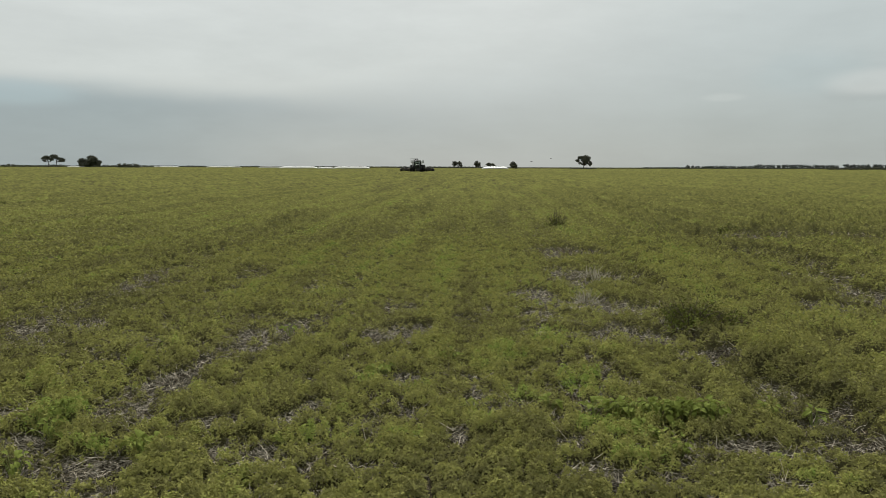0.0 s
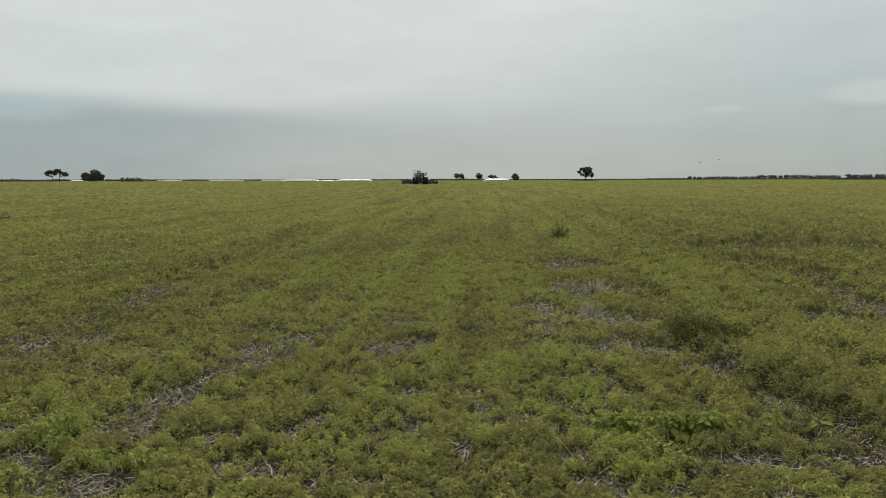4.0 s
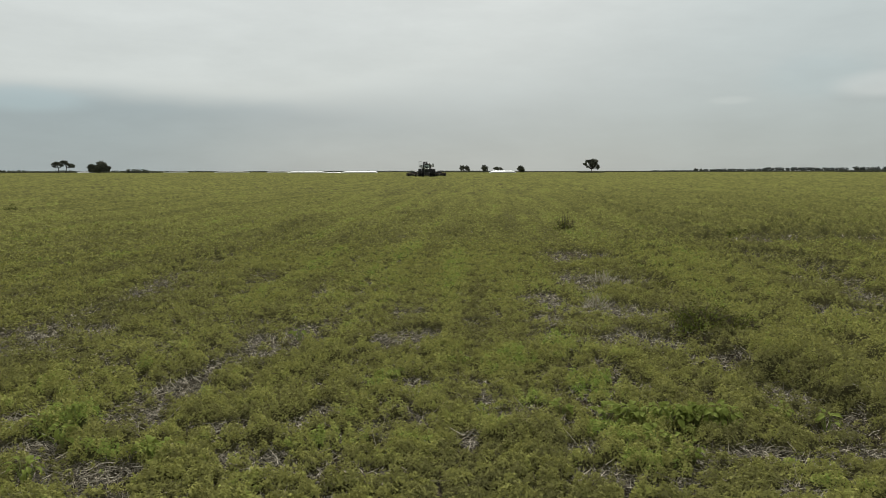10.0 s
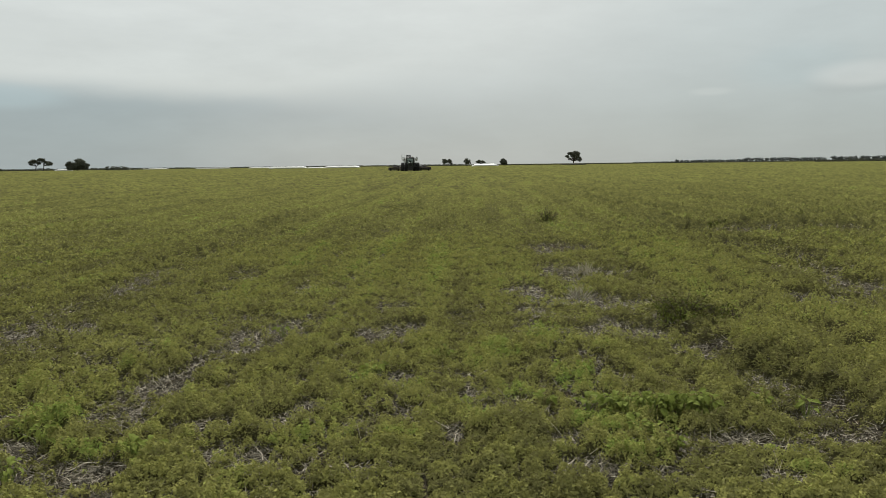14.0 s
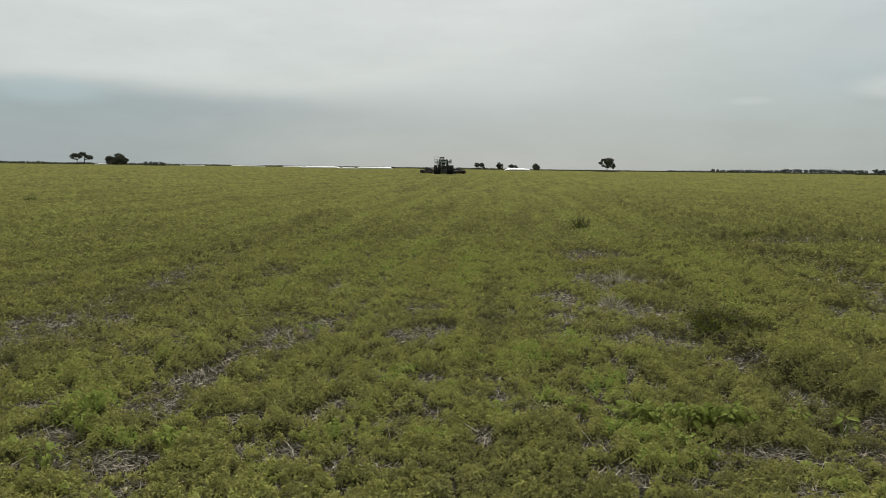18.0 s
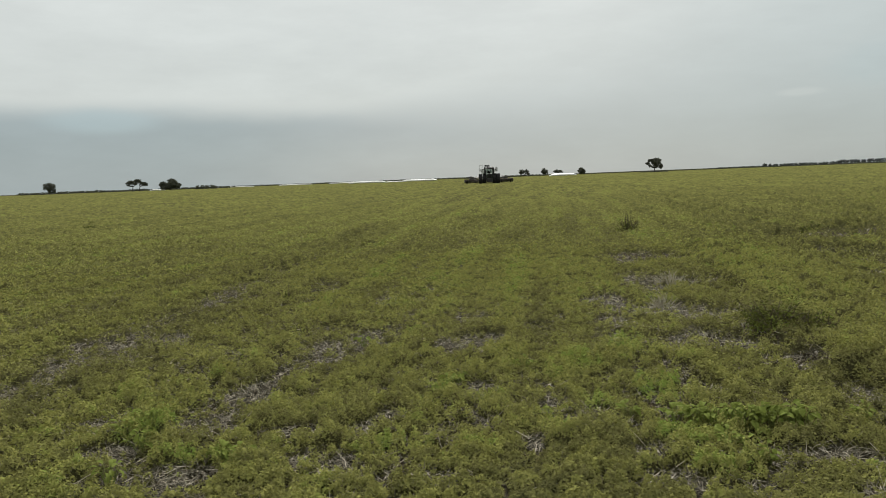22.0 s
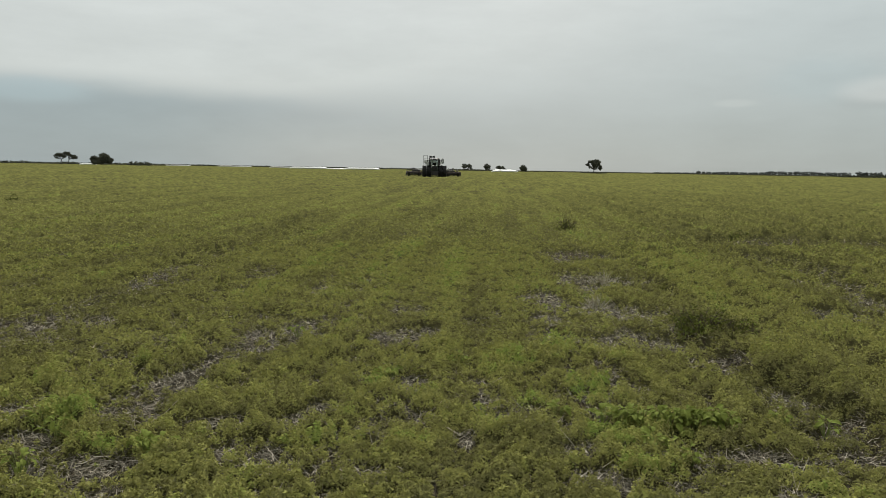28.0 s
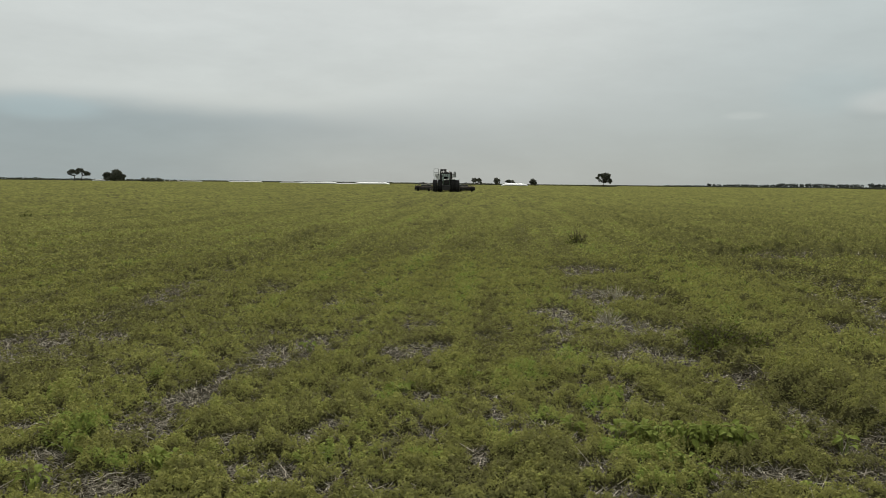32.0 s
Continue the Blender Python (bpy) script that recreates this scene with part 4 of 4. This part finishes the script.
# ---- the seeder that it tows: origin on the ground under the main toolbar ----
def seeder():
    top = thing("seeder", None, "dark wide folding seeder with a grey hopper, towed by the tractor", "seeder")
    wheels = []
    part("main_toolbar", box(bmesh.new(), -2.1, 2.1, -0.1, 0.1, 0.78, 1.0, 0.02), FRAME, top)
    bm = tube(bmesh.new(), (-0.9, 0, 0.85), (0, -4.0, 0.58), 0.08)
    tube(bm, (0.9, 0, 0.85), (0, -4.0, 0.58), 0.08)
    part("hitch", bm, FRAME, top)
    for s in (-1, 1):
        def span(x0, x1, *rest, **more):
            return box(bmesh.new(), min(s * x0, s * x1), max(s * x0, s * x1), *rest, **more)
        wing = part("wing_toolbar", span(2.12, 5.2, -0.10, 0.10, 0.70, 0.94, bevel=0.02), FRAME, top)
        part("rear_bar", span(2.12, 5.15, 0.75, 0.93, 0.66, 0.84, bevel=0.02), FRAME, wing)
        part("front_bar", span(2.12, 5.0, -0.75, -0.6, 0.56, 0.72, bevel=0.02), FRAME, wing)
        for x in (2.2, 3.1, 4.1, 5.05):
            part("cross_member", box(bmesh.new(), s * x - 0.05, s * x + 0.05, -0.74, 0.92, 0.60, 0.72, 0.01), FRAME, wing)
        bm = bmesh.new()
        for a, b in (((2.2, 0.95), (3.75, 1.62)), ((3.75, 1.62), (4.75, 0.98)), ((3.75, 1.62), (3.6, 0.9)), ((2.9, 0.95), (3.75, 1.55))):
            tube(bm, (s * a[0], 0.05, a[1]), (s * b[0], 0.05, b[1]), 0.06)
        part("wing_brace", bm, IRON, wing)
        bm = tube(bmesh.new(), (s * 1.9, 0.3, 1.2), (s * 2.8, 0.3, 1.32), 0.075)
        tube(bm, (s * 2.8, 0.3, 1.32), (s * 3.35, 0.3, 1.4), 0.04)
        part("lifting_ram", bm, STEEL, wing)
        part("seed_box", span(2.5, 4.2, 0.2, 0.7, 0.95, 1.22, bevel=0.06, taper=(0.9, 0.9)), BLACK, wing, "black seed box")
        # a gang of discs ahead of the toolbar
        gang = part("gang_axle", tube(bmesh.new(), (s * 2.2, -1.25, 0.46), (s * 5.15, -1.25, 0.52), 0.05), IRON, top)
        part("gang_bar", span(2.15, 5.2, -1.3, -1.14, 0.74, 0.9, bevel=0.02), FRAME, gang)
        bm = lathe(bmesh.new(), [(-0.01, 0.28), (-0.05, 0.06), (0.03, 0.06), (0.02, 0.18)], 18)
        blade = part("gang_disc", bm, IRON, gang)
        blade.matrix_local = pose(s * 2.25, -1.25, 0.46, 0, 0, s * 16)
        for j in range(1, 17):
            c = new("gang_disc", blade.data)
            c.parent = gang
            c.matrix_local = pose(s * (2.25 + j * 0.18), -1.25, 0.46 + 0.0035 * j, 0, 0, s * 16)
        for x in (2.6, 3.5, 4.5):
            part("gang_arm", box(bmesh.new(), s * x - 0.04, s * x + 0.04, -1.3, -0.6, 0.7, 0.78, 0.01), FRAME, gang)
        # hose bundle sagging along the wing
        bm = bmesh.new()
        for k in range(5):
            pts = [(s * (1.2 + 0.75 * j), 0.35 + 0.05 * k, 1.3 + 0.05 * k - 0.045 * j * j + 0.04 * ((j + k) % 2)) for j in range(5)]
            for p, q in zip(pts, pts[1:]):
                tube(bm, p, q, 0.03, sides=5)
        part("seed_hoses", bm, BLACK, wing)
        wheels.append(wheel(top, s * 4.62, -0.95, 0.40, 0.28, "gauge_wheel"))
        wheels.append(wheel(top, s * 2.75, -0.95, 0.40, 0.28, "gauge_wheel"))
    for x in (-1.35, 1.35):
        wheels.append(wheel(top, x, 1.6, 0.52, 0.42, "transport_wheel"))

    def unit(x, deep):
        """One row unit: a shank, a pair of discs, a press wheel and a seed tube."""
        u = new("row_unit")
        u.parent, u.location = top, (x, deep, 0.14)
        bm = box(bmesh.new(), -0.04, 0.04, -0.08, 0.04, 0.24, 0.80, 0.01)
        box(bm, -0.035, 0.035, -0.05, 0.5, 0.34, 0.44, 0.01)
        part("shank", bm, FRAME, u)
        for lean in (-0.03, 0.03):
            bm = lathe(bmesh.new(), [(-0.008, 0.25), (-0.02, 0.05), (0.02, 0.05), (0.008, 0.25)], 16)
            bmesh.ops.translate(bm, verts=bm.verts, vec=(lean, 0.0, 0.22))
            part("disc", bm, IRON, u)
        bm = lathe(bmesh.new(), [(-0.06, 0.17), (-0.06, 0.03), (0.06, 0.03), (0.06, 0.17)], 14)
        bmesh.ops.translate(bm, verts=bm.verts, vec=(0.0, 0.5, 0.17))
        part("press_wheel", bm, RUBBER, u)
        part("seed_tube", tube(tube(bmesh.new(), (0, 0.1, 0.3), (0, 0.15, 0.75), 0.03), (0, 0.15, 0.75), (0, 0.3, 1.05), 0.03), BLACK, u)
        return u

    first = unit(-5.08, -0.7)
    rows = 42
    for i in range(1, rows):
        c = copy_thing(first, pose(-5.08 + i * 10.16 / (rows - 1), -0.7 if i % 2 == 0 else 0.05, 0.10 + 0.10 * abs(i - 20.5) / 20.5))
        c.parent = top
    # hopper over the middle
    bm = bmesh.new()
    lower, upper = [(-0.6, 0.4), (0.6, 0.4), (0.6, 1.5), (-0.6, 1.5)], [(-1.75, 0.1), (1.75, 0.1), (1.75, 1.9), (-1.75, 1.9)]
    rings = [[bm.verts.new((x, y, z)) for x, y in ring] for ring, z in ((lower, 1.5), (upper, 2.75), (upper, 3.12))]
    for p, q in zip(rings, rings[1:]):
        for i in range(4):
            bm.faces.new((p[i], p[(i + 1) % 4], q[(i + 1) % 4], q[i]))
    bm.faces.new(rings[0][::-1])
    bm.faces.new(rings[-1])
    bmesh.ops.bevel(bm, geom=list(bm.edges), offset=0.05, segments=2, affect="EDGES")
    hopper = part("hopper", bm, TANK, top, "grey sloping-sided seed hopper")
    for x in (-0.5, 0.5):
        bm = lathe(bmesh.new(), [(2.95, .32), (3.45, .30), (3.55, .22), (3.55, .02), (2.95, .02)], 20, "z")
        bmesh.ops.translate(bm, verts=bm.verts, vec=(x * 0.7 - 0.25, 0.9, 0))
        part("lid", bm, BLACK, hopper)
    bm = tube(bmesh.new(), (-0.8, 0.4, 3.9), (0.3, 0.4, 3.9), 0.045)
    for x in (-0.75, -0.25, 0.25):
        tube(bm, (x, 0.4, 2.95), (x, 0.4, 3.9), 0.035)
    box(bm, -0.72, -0.32, 0.34, 0.46, 3.58, 3.85, 0.02)
    box(bm, -0.18, 0.22, 0.34, 0.46, 3.58, 3.85, 0.02)
    part("lamp_bar", bm, BLACK, hopper)
    bm = bmesh.new()
    for z in (3.35, 3.95):
        for a, b in (((-1.9, 0.1), (-1.1, 0.1)), ((-1.9, 0.1), (-1.9, 1.9)), ((-1.9, 1.9), (-1.1, 1.9))):
            tube(bm, (*a, z), (*b, z), 0.03, sides=6)
    for x, y in ((-1.9, 0.1), (-1.1, 0.1), (-1.9, 1.0), (-1.9, 1.9), (-1.1, 1.9)):
        tube(bm, (x, y, 2.75), (x, y, 3.95), 0.03, sides=6)
    part("guard_rail", bm, STEEL, hopper, "pale tubular guard rail")
    bm = box(bmesh.new(), -1.95, -1.2, 0.05, 1.95, 2.66, 2.72)
    part("platform", bm, STEEL, hopper)
    bm = bmesh.new()
    tube(bm, (-1.85, 0.0, 0.9), (-1.85, 0.0, 2.75), 0.025, sides=6)
    tube(bm, (-1.45, 0.0, 0.9), (-1.45, 0.0, 2.75), 0.025, sides=6)
    for i in range(7):
        tube(bm, (-1.85, 0.0, 1.0 + i * 0.25), (-1.45, 0.0, 1.0 + i * 0.25), 0.018, sides=6)
    part("ladder", bm, STEEL, hopper)
    bm = lathe(bmesh.new(), [(2.5, .14), (2.6, .24), (3.35, .24), (3.5, .12), (3.5, .02), (2.5, .02)], 16, "z")
    bmesh.ops.translate(bm, verts=bm.verts, vec=(1.75, 0.6, 0))
    part("air_filter", bm, STEEL, hopper)
    for x in (-0.6, 0.6):
        for y in (0.2, 1.6):
            part("hopper_leg", tube(bmesh.new(), (x, y, 0.9), (x, y, 1.7), 0.06), FRAME, top)
    bm = box(bmesh.new(), -0.85, 0.85, 0.0, 1.75, 0.82, 0.96, 0.03)
    part("sub_frame", bm, FRAME, top)
    part("fan", fan_shape(), BLACK, top)
    return top, wheels


def fan_shape():
    bm = lathe(bmesh.new(), [(-0.18, .35), (0.18, .35), (0.18, .05), (-0.18, .05)], 20)
    bmesh.ops.translate(bm, verts=bm.verts, vec=(1.15, 0.3, 1.35))
    return bm


TRACTOR, TRACTOR_WHEELS = tractor()
SEEDER, SEEDER_WHEELS = seeder()


# ---- single weeds that stand out of the crop ----
def leaf_mesh(length, width):
    bm = bmesh.new()
    rows = []
    for i, (t, w) in enumerate(((0, 0.05), (0.2, 0.7), (0.45, 1.0), (0.75, 0.7), (1.0, 0.04))):
        z = 0.22 * length * math.sin(t * 2.2) - 0.18 * length * t * t
        rows.append([bm.verts.new((s * w * width / 2, t * length, z + abs(s) * w * width * 0.18)) for s in (-1, 0, 1)])
    for p, q in zip(rows, rows[1:]):
        for j in range(2):
            bm.faces.new((p[j], p[j + 1], q[j + 1], q[j]))
    me = bpy.data.meshes.new("leaf")
    bm.to_mesh(me)
    bm.free()
    me.materials.append(WEED)
    return me


BROAD = [leaf_mesh(0.054, 0.032), leaf_mesh(0.042, 0.027), leaf_mesh(0.064, 0.034)]


def ground_at(x, y):
    return float(relief(np.array([x]), np.array([y]))[0])


def broad_weed(x, y, height, count, seed):
    """A leafy weed: a few stems, each leaf a piece of its own."""
    rng = random.Random(seed)
    top = thing("weed", pose(x, y, ground_at(x, y) + 0.015), "bright green broad-leaved weed growing in the crop", "weed", "broad-leaved weeds")
    for i in range(int(count * 1.5)):
        a, up = rng.uniform(0, 2 * math.pi), 0.03 + height * rng.uniform(0.35, 1.0)
        out = rng.uniform(0.01, 0.06)
        foot = Vector((math.cos(a) * out * 0.3, math.sin(a) * out * 0.3, 0))
        tip = Vector((math.cos(a) * out, math.sin(a) * out, up))
        part("stem", tube(bmesh.new(), foot, tip, 0.003, 0.0015, 4), STALK, top)
        ob = new("leaf", BROAD[i % 3])
        ob.parent = top
        s = rng.uniform(0.75, 1.2)
        ob.matrix_local = Matrix.Translation(tip) @ Euler((rng.uniform(-1.0, 0.4), rng.uniform(-0.5, 0.5), a - math.pi / 2 + rng.uniform(-0.5, 0.5))).to_matrix().to_4x4() @ Matrix.Diagonal((s, s, s, 1))


def dry_weed(x, y, height, width, label, seed, count=260, size=0.03, material=None, stems=22, wood=STEM, thin=0.0, leafy=1.0):
    """A dark twiggy weed."""
    rng = np.random.RandomState(seed)
    top = thing("shrub", pose(x, y, ground_at(x, y) - 0.02), label, "shrub")
    spots = []
    for i in range(stems):
        a, out = rng.uniform(0, 2 * math.pi), width / 2 * rng.uniform(0.15, 1.0)
        up = height * rng.uniform(0.5, 1.0) * (1 - 0.4 * (2 * out / width) ** 2)
        foot = Vector((math.cos(a) * out * 0.3, math.sin(a) * out * 0.3, 0))
        tip = Vector((math.cos(a) * out, math.sin(a) * out, up))
        bend = foot.lerp(tip, 0.55) + Vector((rng.normal(0, 0.02), rng.normal(0, 0.02), up * 0.1))
        thick = thin or 0.004 + height * 0.008
        part("stem", rod(bmesh.new(), (foot, bend, tip), (thick, thick * 0.7, thick * 0.3), 4), wood, top)
        spots += [(bend, tip)] * 1
    if count:
        way = rng.normal(0, 1, (count, 3))
        way[:, 2] = np.abs(way[:, 2])
        way /= np.linalg.norm(way, axis=1)[:, None]
        lobe = 0.75 + 0.25 * np.sin(4 * np.arctan2(way[:, 1], way[:, 0]) + seed) + 0.2 * np.sin(9 * way[:, 2] + 3 * way[:, 0] + seed)
        p = way * (rng.uniform(0.3, 1.0, (count, 1)) ** 0.6) * lobe[:, None] * [width / 2, width / 2, height * leafy]
        s = rng.uniform(0.6, 1.4, count) * size
        leaf = leaves("foliage", rng, p, way + rng.normal(0, 0.5, p.shape) + [0, 0, 0.3], s, s * 0.55, material or DARK)
        leaf.parent = top
    return top


def weeds():
    rng = random.Random(21)
    for i, (x, y, h, n) in enumerate(((-2.09, 4.02, .13, 14), (-2.02, 3.76, .11, 10), (-2.2, 3.95, .09, 8), (-1.97, 3.33, .10, 9), (-1.5, 3.62, .06, 9), (-1.42, 3.66, .05, 8),
                                      (1.30, 4.02, .11, 18), (1.37, 4.0, .11, 18), (1.44, 4.01, .12, 18), (1.51, 3.99, .12, 18), (1.58, 3.97, .12, 18), (1.65, 3.96, .11, 16), (1.22, 4.04, .10, 16), (1.14, 4.08, .09, 14),
                                      (1.1, 4.1, .08, 10), (1.0, 4.13, .07, 9), (1.25, 3.6, .08, 10), (1.18, 3.7, .08, 10), (1.3, 3.5, .08, 10), (0.75, 4.25, .06, 8),
                                      (2.0, 4.0, .09, 9), (2.2, 3.9, .08, 9), (-0.36, 5.0, .05, 8), (-.3, 5.05, .05, 8), (-1.2, 6.2, .08, 7), (0.2, 5.4, .08, 7))):
        broad_weed(x, y, h, n, 100 + i)
    dry_weed(2.36, 6.28, 0.27, 0.75, "dark bushy weed rising from the crop", 31, 900, 0.026)
    for i, (x, y, h) in enumerate(((2.2, 6.2, .20), (2.32, 6.12, .24), (2.45, 6.2, .26), (2.52, 6.32, .22), (2.25, 6.38, .25), (2.68, 6.05, .2))):
        dry_weed(x, y, h, 0.26, "green feathery weed beside a dark bush", 71 + i, 170, 0.024, WEED, stems=9)
    dry_weed(2.62, 6.1, 0.23, 0.4, "low dark bushy weed rising from the crop", 32, 400, 0.026)
    dry_weed(3.14, 17.5, 0.62, 0.56, "dark twiggy weed standing over the crop", 33, 420, 0.05, stems=34, thin=0.008, leafy=0.75)
    # dark clumps on furrow edges: some real growth, some added for the shade there
    for i, (x, y, h, w) in enumerate(((3.12, 10.6, .13, .5), (2.86, 8.9, .11, .4), (6.7, 15.6, .14, .5), (5.5, 14.7, .12, .45), (6.2, 12.6, .12, .5), (6.0, 11.6, .12, .5), (5.6, 9.9, .10, .4), (8.2, 19.5, .16, .6), (4.6, 14.2, .12, .4), (4.9, 20.5, .16, .5))):
        dry_weed(x, y, h, w, "low dark leafy clump on a furrow edge, partly stand-in for shade", 60 + i, 420, 0.022, stems=8)
    dry_weed(-2.61, 8.7, 0.27, 0.12, "small dark upright weed stalk", 34, 60, 0.03, stems=5)
    dry_weed(-3.79, 12.36, 0.26, 0.22, "small dark weed tuft", 35, 90, 0.04, stems=7)
    dry_weed(-15.7, 26.8, 0.32, 0.5, "small dark weed tuft", 36, 150, 0.08, stems=9)
    dry_weed(6.5, 15.4, 0.22, 0.6, "low dark weed tuft", 37, 240, 0.06)
    dry_weed(1.76, 7.8, 0.22, 0.42, "pale dry twiggy stubble tuft", 38, 0, stems=48, wood=PALE, thin=0.0038)
    dry_weed(2.19, 9.3, 0.24, 0.5, "pale dry twiggy stubble tuft", 39, 0, stems=48, wood=PALE, thin=0.0042)


weeds()


# ---- two birds low over the field, and two insects near the lens ----
def flier(name, label, category, span, body_colour, group=""):
    top = thing(name, None, label, category, group)
    bm = lathe(bmesh.new(), [(-span * .30, span * .01), (-span * .18, span * .055), (0, span * .07), (span * .16, span * .05), (span * .24, span * .055), (span * .32, span * .01)], 10)
    part("body", bm, body_colour, top)
    for s in (-1, 1):
        bm = bmesh.new()
        pts = [(span * .10, s * span * .03, 0), (span * .14, s * span * .28, span * .10), (span * .02, s * span * .5, span * .06), (-span * .08, s * span * .26, span * .09), (-span * .08, s * span * .03, 0)]
        low = [bm.verts.new((x, y, z - span * .008)) for x, y, z in pts]
        high = [bm.verts.new((x, y, z + span * .008)) for x, y, z in pts]
        bm.faces.new(high)
        bm.faces.new(low[::-1])
        for i in range(5):
            bm.faces.new((low[i], low[(i + 1) % 5], high[(i + 1) % 5], high[i]))
        bmesh.ops.recalc_face_normals(bm, faces=bm.faces)
        part("wing", bm, body_colour, top)
    return top


BIRDS = [flier("bird", "small dark bird flying low over the field", "bird", 0.6, BLACK, "birds") for _ in range(2)]
FLIES = [flier("insect", "small dark insect flying past", "insect", span, BLACK, "insects") for span in (0.009, 0.014)]


# ---- what moves ----
def motions():
    speed, turn = 2.912, 1.74
    def along(t, ahead):
        """The place on the machine's line, ahead metres in front of the seeder's toolbar."""
        far = 219.0 - speed * t - ahead
        return -3.4 + 0.0304 * (219.0 - far), far
    times = [0.0, 8.0, 16.0, 24.0, 32.0]
    walk(TRACTOR, [(t, pose(*along(t, 6.9), 0, 0, 0, turn)) for t in times])
    walk(SEEDER, [(t, pose(*along(t, 0.0), 0, 0, 0, turn)) for t in times])
    for hub, step in [(h, 0.5) for h in TRACTOR_WHEELS] + [(h, 0.125) for h in SEEDER_WHEELS]:
        x, y, r = hub.location
        rows = []
        for i in range(int(32 / step) + 1):
            t = i * step
            rows.append((t, pose(x, y, r, math.degrees(speed * t / r))))
        walk(hub, rows)
    for bird, lag, lift in zip(BIRDS, (0.0, -3.2), (0.0, -0.5)):
        walk(bird, [(t, pose(20.3 + 7.1 * t + lag, 120 + 0.4 * t, 2.9 + lift + 1.3 * min(t, 2.0) / 2 + 0.12 * t, 6 * math.sin(3 * t), 0, 4)) for t in (0.0, 0.5, 1.0, 2.0, 4.0, 8.0, 16.0, 32.0)])
    walk(FLIES[0], [(0.0, pose(-2, -4, 5)), (12.5, pose(-1.0, 1.4, 5.2)), (12.9, pose(0.60, 1.5, 2.45, 0, 40, 0)), (13.0, pose(0.914, 1.5, 1.813, 0, 60, 0)), (13.1, pose(1.25, 1.5, 1.3, 0, 40, 0)), (13.5, pose(3.2, 1.2, 1.0)), (32.0, pose(40, -20, 3))])
    walk(FLIES[1], [(0.0, pose(3, -4, 5)), (19.5, pose(1.0, 1.4, 5.2)), (19.9, pose(-0.52, 1.5, 2.4, 0, 140, 0)), (20.0, pose(-0.857, 1.49, 1.596, 0, 120, 0)), (20.1, pose(-1.25, 1.5, 1.1, 0, 150, 0)), (20.5, pose(-3.2, 1.2, 1.0, 0, 170, 0)), (32.0, pose(-40, -20, 3, 0, 170, 0))])


motions()
